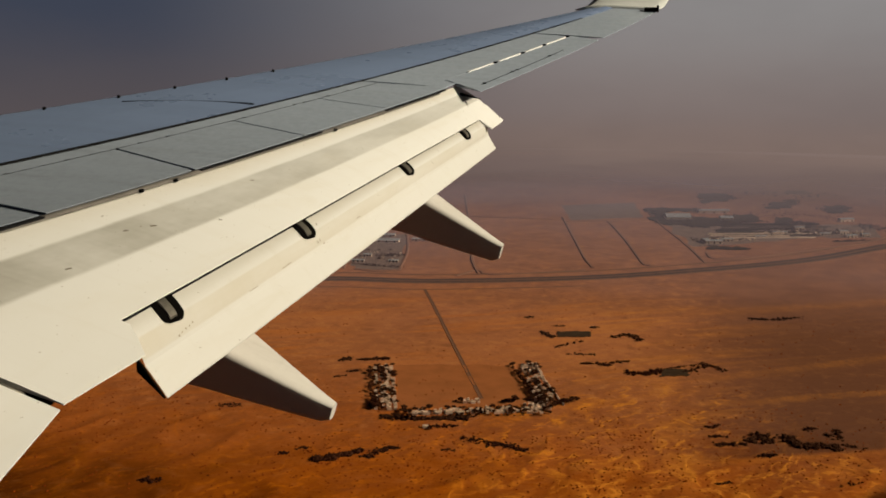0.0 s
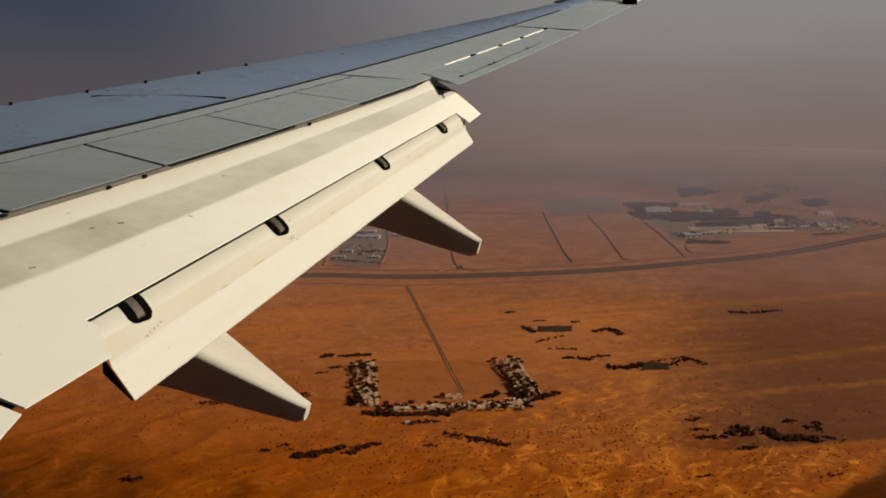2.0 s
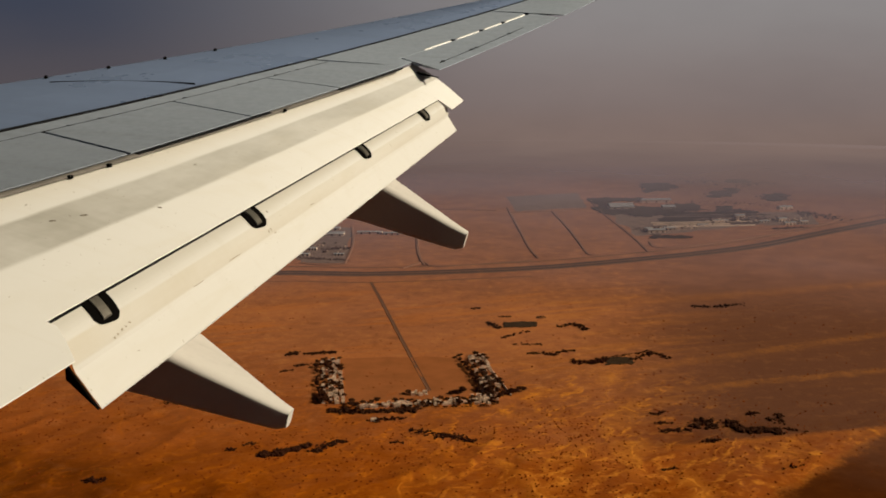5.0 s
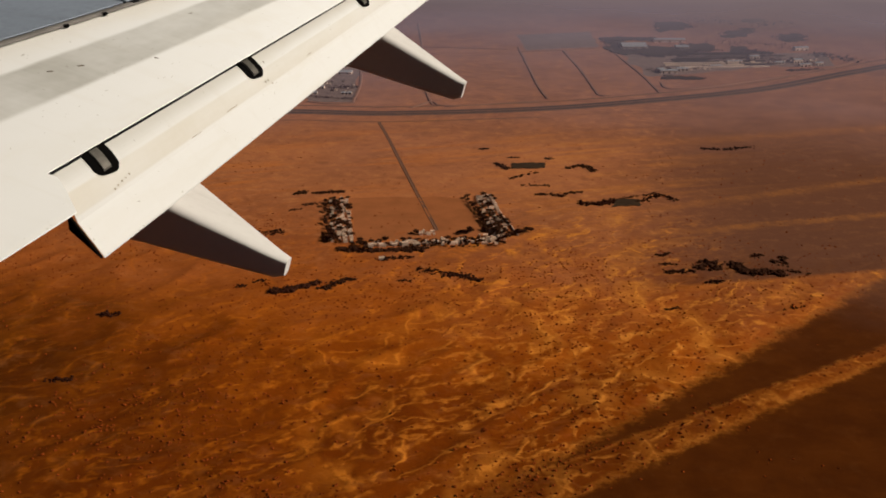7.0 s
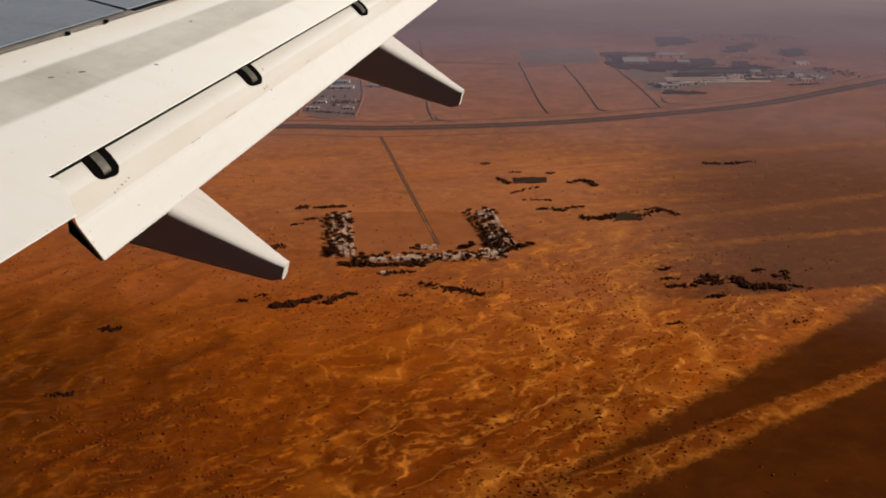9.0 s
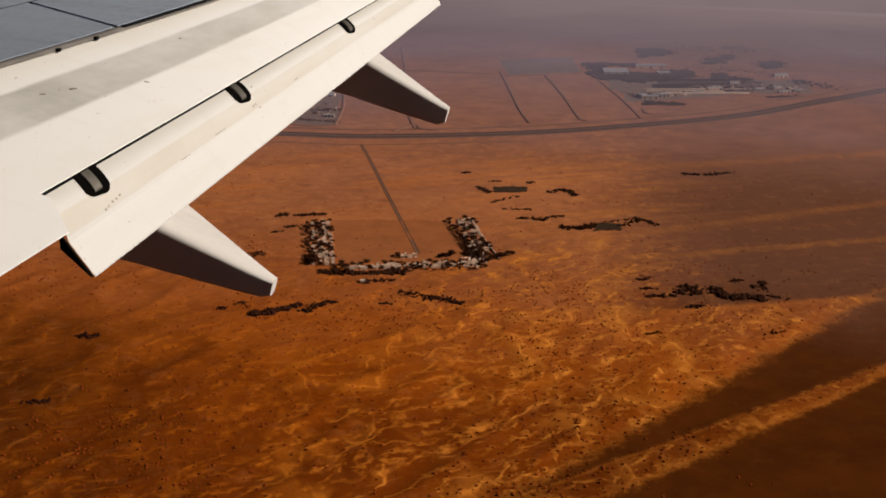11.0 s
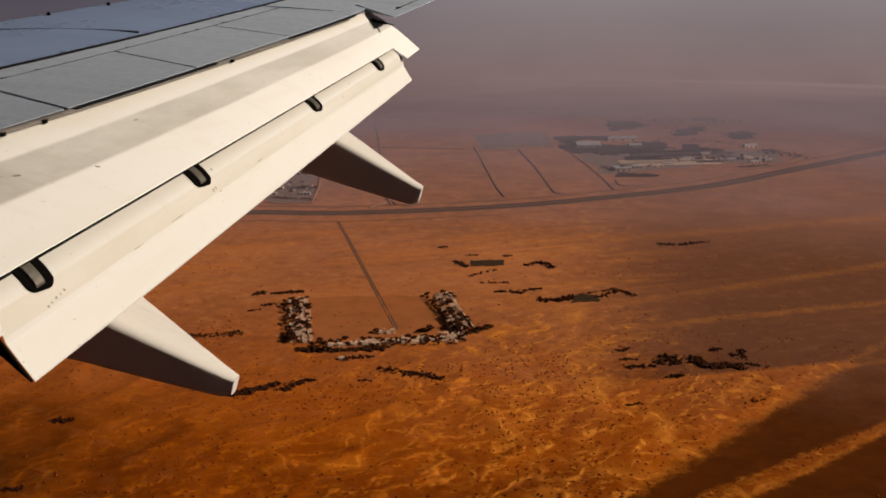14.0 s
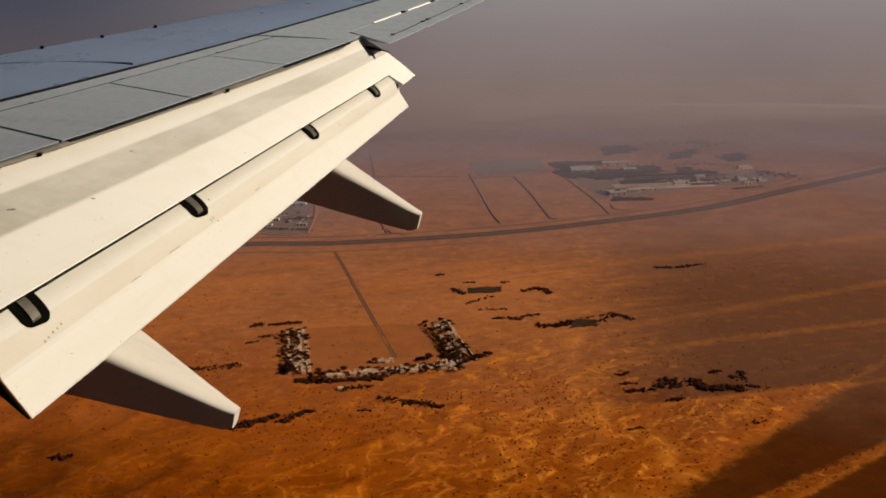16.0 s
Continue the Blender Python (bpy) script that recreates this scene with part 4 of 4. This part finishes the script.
HOUSES = [house(7.5, 6.5, 3.4, True), house(9.5, 6.5, 3.6, False), house(6, 5.5, 3.2, False), house(8.5, 8, 4.4, True), house(11, 5, 3.3, False)]


def fill(a, b, width, count, rng, trees, cell=9.4):
    """Houses in rows along a strip of the village between two plan points, with trees in the gaps."""
    a, b = Vector((*a, 0)), Vector((*b, 0))
    along = (b - a).normalized()
    side = Vector((-along.y, along.x, 0))
    turn = math.degrees(math.atan2(along.y, along.x))
    taken = []
    nu, nv = max(1, round((b - a).length / cell)), max(1, round(width / cell))
    cells = [(u, v) for u in range(nu) for v in range(nv)]
    rng.shuffle(cells)
    for u, v in cells[:count]:
        q = a + along * ((u + 0.5) * (b - a).length / nu + rng.uniform(-1.8, 1.8)) + side * ((v + 0.5 - nv / 2) * width / nv + rng.uniform(-1.8, 1.8))
        taken.append(q)
        i = rng.choice((0, 1, 2, 2, 3, 4))
        m = pose(q.x, q.y, ground_at(q.x, q.y), 0, 0, turn + rng.choice((0, 90, 180)) + rng.uniform(-5, 5))
        k = rng.uniform(0.56, 0.86)
        copy_thing(HOUSES[i], m).scale = (k, k, k * rng.uniform(0.9, 1.3))
    for u, v in cells[count:]:
        if trees <= 0:
            break
        q = a + along * ((u + rng.random()) * (b - a).length / nu) + side * ((v + rng.random() - nv / 2) * width / nv)
        plant(q.x, q.y, rng, 0.9)
        trees -= 1
    for _ in range(max(0, trees)):
        q = a + (b - a) * rng.random() + side * rng.uniform(-width / 2, width / 2)
        if not any((q - o).length < 4.2 for o in taken):
            plant(q.x, q.y, rng, 0.8)


def tree_row(points, width, count, rng, big=1.0):
    """Trees standing close together along plan points."""
    line = smooth_line(points, 4.0)
    for i in range(count):
        p = line[min(len(line) - 1, int((i + rng.random()) * len(line) / count))]
        plant(p.x + rng.uniform(-width / 2, width / 2), p.y + rng.uniform(-width / 2, width / 2), rng, big)


rng = random.Random(5)
for i, h in enumerate(HOUSES):
    q = Vector((-292 + 15 * i, 1373 + 4.6 * i, 0))
    h.location = (q.x, q.y, ground_at(q.x, q.y))
    h.rotation_euler = (0, 0, 0.3)
# the west row, its trees along the outer side
fill((-398, 1585), (-336, 1384), 33, 62, rng, 54, 7.4)
tree_row([(-417, 1570), (-394, 1496), (-368, 1422)], 5, 18, rng, 0.7)
tree_row([(-362, 1404), (-350, 1378)], 9, 12, rng, 1.1)
# the south row behind its long dark hedge of trees
fill((-312, 1376), (-124, 1426), 19, 52, rng, 24, 7.2)
tree_row([(-222, 1384), (-118, 1408)], 4, 18, rng, 0.5)
tree_row([(-246, 1404), (-190, 1420), (-150, 1432)], 5, 14, rng, 0.8)
# the east row, dark trees on its inner side and at its corner
fill((-175, 1640), (-118, 1436), 29, 64, rng, 44, 7.2)
tree_row([(-203, 1632), (-184, 1584), (-166, 1540), (-143, 1466)], 6, 26, rng, 0.8)
tree_row([(-135, 1488), (-119, 1416)], 12, 20, rng, 0.9)
tree_row([(-100, 1464), (-86, 1482)], 7, 8, rng, 0.9)
tree_row([(-126, 1520), (-112, 1494)], 6, 4, rng, 0.8)
# houses in the open court
fill((-240, 1441), (-216, 1447), 14, 6, rng, 0, 7.0)
tree_row([(-250, 1440), (-241, 1441)], 6, 4, rng, 0.7)
tree_row([(-184, 1452), (-163, 1461)], 7, 9, rng, 0.9)
fill((-158, 1448), (-138, 1447), 10, 2, rng, 2)
fill((-268, 1322), (-258, 1325), 8, 1, rng, 1)

grove([(-330, 1356), (-297, 1354), (-252, 1365), (-222, 1378)], 8, 190, 91, (2.2, 4.4), "tree_hedge", "long dark hedge of trees before the village row")
field([(-320, 1398), (-143, 1452), (-203, 1628), (-386, 1592)], 0.2, 83, "smooth bare earth court inside the village", COURT, 0.025, "village_court", "yard")
tagged(new("compound_wall", mesh_of("compound_wall", *ribbon([(-169, 1644), (-129, 1538), (-98, 1458)], [(-0.6, -0.3), (-0.5, 2.6), (0.5, 2.6), (0.6, -0.3)], 0, 10), WALLS)), "pale plastered boundary wall of the village", "wall")
# ---- groves, hedges and scrub outside the village ----
GROVES_SOUTH = (
    ([(-366, 1183), (-347, 1198), (-328, 1222)], 7, 130, (2.6, 4.6)),
    ([(-310, 1213), (-299, 1231), (-286, 1246)], 9, 60, (1.6, 3.0)),
    ([(-205, 1303), (-188, 1294)], 10, 26, (1.2, 2.4)),
    ([(-171, 1286), (-149, 1286), (-128, 1275)], 10, 80, (1.4, 3.0)),
    ([(-261, 1330), (-231, 1341)], 6, 44, (1.2, 2.4)),
    ([(-446, 1607), (-405, 1623)], 6, 60, (1.6, 3.0)),
    ([(-471, 1599), (-461, 1611)], 7, 34, (2.0, 3.6)),
    ([(-440, 1544), (-428, 1552)], 5, 16, (1.6, 3.0)),
    ([(-455, 1515), (-444, 1523)], 5, 12, (1.4, 2.4)),
)
GROVES_WEST = (
    ([(-506, 1385), (-468, 1402), (-442, 1417)], 9, 64, (1.0, 2.4)),
    ([(-567, 1351), (-542, 1356)], 8, 24, (1.0, 2.0)),
    ([(-464, 1397), (-434, 1408)], 8, 26, (1.2, 2.4)),
    ([(199, 1389), (211, 1367), (250, 1369)], 9, 230, (2.4, 5.0)),
    ([(151, 1379), (171, 1394), (173, 1373)], 10, 70, (2.0, 4.2)),
    ([(109, 1350), (141, 1360)], 6, 44, (1.4, 2.8)),
    ([(104, 1376), (115, 1382)], 5, 18, (1.4, 2.6)),
    ([(160, 1318), (175, 1325)], 5, 26, (1.6, 3.0)),
    ([(223, 1431), (235, 1438)], 5, 16, (1.4, 2.8)),
)
GROVES_EAST = (
    ([(251, 1415), (264, 1435), (261, 1402)], 7, 32, (1.6, 3.2)),
    ([(269, 1381), (284, 1374)], 5, 14, (1.2, 2.4)),
    ([(102, 1412), (110, 1421)], 5, 16, (1.2, 2.4)),
    ([(-20, 1632), (9, 1630), (26, 1651)], 8, 110, (1.8, 3.6)),
    ([(71, 1658), (100, 1694), (122, 1674)], 9, 60, (1.4, 2.8)),
    ([(13, 1645), (95, 1706)], 4, 46, (1.0, 2.2)),
    ([(-91, 1663), (-74, 1670), (-53, 1662)], 6, 44, (1.6, 3.0)),
    ([(-47, 1676), (-28, 1689)], 5, 26, (1.6, 2.8)),
    ([(-119, 1709), (-83, 1717)], 5, 26, (1.2, 2.4)),
)
GROVES_MIDDLE = (
    ([(-144, 1751), (-110, 1791)], 6, 30, (1.2, 2.4)),
    ([(-180, 1835), (-161, 1809)], 9, 44, (1.6, 3.2)),
    ([(-55, 1831), (-32, 1851), (-12, 1819)], 9, 70, (1.6, 3.4)),
    ([(-165, 1881), (-151, 1884)], 5, 14, (1.2, 2.4)),
    ([(-99, 1883), (-90, 1889)], 5, 12, (1.2, 2.4)),
    ([(-225, 1930), (-215, 1936)], 5, 14, (1.4, 2.6)),
    ([(182, 2009), (218, 2008), (265, 2035)], 9, 70, (1.4, 2.8)),
    ([(-542, 1083), (-526, 1083)], 6, 24, (1.6, 3.0)),
    ([(-513, 918), (-498, 923)], 6, 22, (1.2, 2.4)),
)
GROVES_FAR = (
    ([(-416, 1192), (-411, 1197)], 4, 12, (1.6, 2.8)),
    ([(-402, 1214), (-395, 1221)], 4, 10, (1.2, 2.4)),
    ([(-223, 1251), (-213, 1253)], 4, 12, (1.2, 2.4)),
    ([(110, 1224), (118, 1229)], 4, 14, (1.2, 2.4)),
    ([(248, 1245), (266, 1259)], 4, 10, (1.2, 2.0)),
    ([(561, 1348), (586, 1346), (614, 1336)], 6, 60, (1.4, 3.0)),
    ([(572, 1330), (582, 1316), (612, 1330)], 6, 50, (1.4, 2.8)),
)
for i, (line, w, c, size) in enumerate(GROVES_SOUTH + GROVES_WEST + GROVES_EAST + GROVES_MIDDLE + GROVES_FAR):
    grove(line, w, c, i + 1, size)


field([(-151, 1808), (-95, 1824), (-100, 1855), (-156, 1844)], 1.4, 1, ragged=0.03)
field([(29, 1620), (70, 1634), (69, 1668), (27, 1659)], 0.7, 3, ragged=0.06)
for i, c in enumerate(([(-672, 2273), (-565, 2285), (-663, 2718), (-788, 2714)], [(77, 2698), (410, 2912), (400, 3126), (-11, 3059)], [(408, 2895), (549, 2935), (552, 3132), (404, 3108)])):
    field(c, 0.25, 70 + i, "bare graded yard of the works", YARD, 0.02, "works_yard", "yard")
field([(-828, 2350), (-750, 2332), (-816, 2662), (-890, 2618)], 0.6, 81, "dark ploughed plot beyond the highway", YARD, 0.02, "works_yard", "yard")
field([(-330, 3320), (-112, 3415), (-68, 3135), (-268, 3038)], 0.25, 82, "bare dark plot of sand beyond the highway", YARD, 0.01, "works_yard", "yard")
DARK_PATCHES = [
    [(-35, 3036), (103, 3002), (59, 3212), (-67, 3278)],
    [(73, 3007), (165, 3031), (154, 3165), (56, 3170)],
    [(158, 3068), (255, 3142), (238, 3241), (156, 3207)],
    [(-56, 3236), (93, 3282), (77, 3335), (-68, 3322)],
    [(104, 3444), (197, 3557), (166, 3683), (93, 3671)],
    [(297, 3381), (352, 3413), (396, 3589), (314, 3477)],
    [(462, 3320), (519, 3351), (521, 3487), (467, 3455)],
    [(299, 3091), (349, 3137), (335, 3215), (311, 3191)],
    [(376, 3716), (450, 3728), (436, 3808), (376, 3799)],
]
DARK_PLOTS = [
    [(109, 2673), (204, 2689), (195, 2717), (116, 2719)],
    [(-760, 2636), (-716, 2628), (-731, 2707), (-776, 2716)],
    [(-637, 2394), (-596, 2401), (-612, 2480), (-653, 2488)],
    [(-691, 2307), (-651, 2314), (-665, 2376), (-702, 2370)],
    [(-619, 2282), (-571, 2290), (-580, 2339), (-629, 2343)],
]
for i, c in enumerate(DARK_PATCHES + DARK_PLOTS):
    if c[0][0] < -500:
        field(c, 0.6, 40 + i, "bare brown plot of the compound beyond the highway", YARD, 0.04, "works_yard", "yard")
    else:
        field(c, 2.2, 40 + i, "dark planted plot beyond the highway")


for i, (a, b, w, n, s) in enumerate((
    ((-61, 3279), (57, 3013), 16, 200, 4), ((72, 2997), (247, 3140), 22, 240, 4), ((106, 3542), (188, 3581), 40, 160, 5), ((310, 3453), (379, 3512), 40, 120, 5),
    ((462, 3386), (524, 3418), 46, 130, 5), ((302, 3149), (398, 3107), 34, 150, 4), ((70, 2790), (415, 2999), 24, 220, 3), ((424, 2849), (498, 2877), 14, 90, 4),
    ((112, 2689), (205, 2704), 10, 120, 4), ((146, 2937), (419, 3036), 40, 160, 3), ((518, 3108), (623, 3034), 50, 120, 4), ((241, 3284), (507, 3243), 60, 100, 3),
    ((-766, 2668), (-718, 2659), 16, 60, 3), ((-647, 2433), (-606, 2453), 20, 80, 3), ((-691, 2333), (-574, 2314), 14, 90, 3), ((230, 3720), (501, 3709), 80, 90, 5),
)):
    grove([a, b], w, n, 60 + i, (s * 0.45, s), "works_scrub", "dark trees and scrub around the distant works", 0.7)

# ---- sheds and works beyond the highway ----
def shed(at, w, d, h, turn, mat=None, label="long pale-roofed industrial shed"):
    t = thing("shed", label, "shed", (*at, ground_at(*at)), "works sheds")
    t.rotation_euler = (0, 0, radians(turn))
    part("wall", mesh_of("wall", *box(-w / 2, w / 2, -d / 2, d / 2, -0.5, h), WALLS), t)
    e = 0.6
    rv = [(x, y, z) for x in (-w / 2 - e, w / 2 + e) for y, z in ((-d / 2 - e, h - 0.1), (0, h + d * 0.12), (d / 2 + e, h - 0.1))]
    rf = [(0, 3, 4, 1), (1, 4, 5, 2), (0, 1, 2), (5, 4, 3), (0, 2, 5, 3)]
    part("roof", mesh_of("roof", rv, rf, mat or SHEET), t)
    for i in range(3):
        x = -w / 2 + w * (i + 0.5) / 3
        part("door", mesh_of("door", *box(x - 2, x + 2, -d / 2 - 0.08, -d / 2 + 0.004, -0.3, 4.0), DARK_GAP), t, "dark shed door")
    return t


SHEDS_EAST = (
    ((27, 3144), 70, 60, 7, 12), ((129, 3266), 90, 24, 8, 12), ((163, 3147), 36, 30, 7, 12), ((123, 2767), 44, 20, 7, 14), ((158, 2805), 30, 16, 6, 14),
    ((103, 2780), 16, 14, 8, 14), ((491, 3180), 40, 20, 8, 20), ((458, 2971), 24, 16, 9, 20), ((471, 2922), 30, 14, 6, 20), ((508, 2945), 22, 14, 7, 20),
)
SHEDS_WEST = (
    ((351, 3016), 26, 14, 7, 18), ((295, 2936), 40, 12, 6, 18), ((244, 2868), 30, 12, 5, 18), ((409, 2946), 26, 12, 5, 20),
    ((-726, 2690), 70, 22, 5, 8), ((-690, 2618), 60, 30, 5, 8), ((-600, 2650), 64, 16, 5, 8), ((-540, 2645), 44, 16, 5, 8), ((-684, 2426), 20, 14, 5, 8), ((-605, 2373), 24, 12, 4, 8), ((-686, 2359), 30, 14, 4, 8),
)
for at, w, d, h, turn in SHEDS_EAST + SHEDS_WEST:
    shed(at, w, d, h, turn)
rng = random.Random(9)
WORKS = [((77, 2791), (227, 2832), 30, 16, 9), ((233, 2917), (531, 3001), 60, 20, 14), ((447, 3022), (517, 2947), 40, 12, 5), ((-716, 2421), (-605, 2440), 130, 10, 8)]
for a, b, w, c, n in WORKS:
    fill(a, b, w, c, rng, n)

# long rows of stored goods and low tanks across the yard of the works
rng = random.Random(33)
for i in range(16):
    y = 2842 + 15 * i + rng.uniform(-4, 4)
    a = 95 + rng.uniform(0, 90) + 0.25 * (y - 2842)
    b = a + rng.uniform(90, 260)
    h, w = rng.uniform(2.0, 4.5), rng.uniform(2.0, 4.0)
    line = [(a, y), ((a + b) / 2, y + 0.22 * (b - a) / 2), (b, y + 0.22 * (b - a))]
    dark = rng.random() < 0.65
    tagged(new("storage_row", mesh_of("storage_row", *ribbon(line, [(-w, -0.3), (-w * 0.8, h), (w * 0.8, h), (w, -0.3)], 0, 12, 0.5), DARK_SOIL if dark else ROOFS)),
           "long low row of stored goods in the works yard", "storage", "storage rows")

# ---- scrub over the dunes ----
rng = random.Random(21)
pieces = []
made = 0
while made < 8600:
    x, y = rng.uniform(-1100, 420), 640 + 860 * rng.random() ** 1.3
    d = 0.811 * x - 0.585 * y + 498
    up, low = 0.681 * x - 0.732 * y + 623, 0.723 * x - 0.691 * y + 537
    d = -1 if up > 0 and low < 0 else d
    dense = float(vnoise(np.array(x / 120), np.array(y / 120), 31))
    keep = (0.15 + 1.1 * max(0.0, dense - 0.3)) * (0.08 if d > 6 else 1.0) * (0.35 if x < -500 else 1.0)
    if -440 < x < -80 and y > 1330:
        keep *= 0.1
    if abs(up - 5) < 4 and low < 0:
        keep = 1.0
    if rng.random() > keep:
        continue
    made += 1
    r = rng.choice((0.4, 0.5, 0.6, 0.8, 1.0, 1.3)) * (1.25 if y < 1000 else 1.05)
    z = ground_at(x, y)
    pieces.append(blob((x, y, z + r * 0.3), r, rng, 0.7))
    if r > 0.9:
        pieces.append(blob((x + rng.uniform(-1.2, 1.2), y + rng.uniform(-1.2, 1.2), z + r * 0.2), r * 0.6, rng, 0.7))
for _ in range(420):
    x, y = rng.uniform(-1000, 700), rng.uniform(1450, 2000)
    r = rng.uniform(0.8, 1.6)
    pieces.append(blob((x, y, ground_at(x, y) + r * 0.3), r, rng, 0.6))
tagged(new("desert_scrub", mesh_of("desert_scrub", *join(*pieces), SCRUB)), "dark dry scrub dotted over the orange dunes", "scrub", kind="stuff")
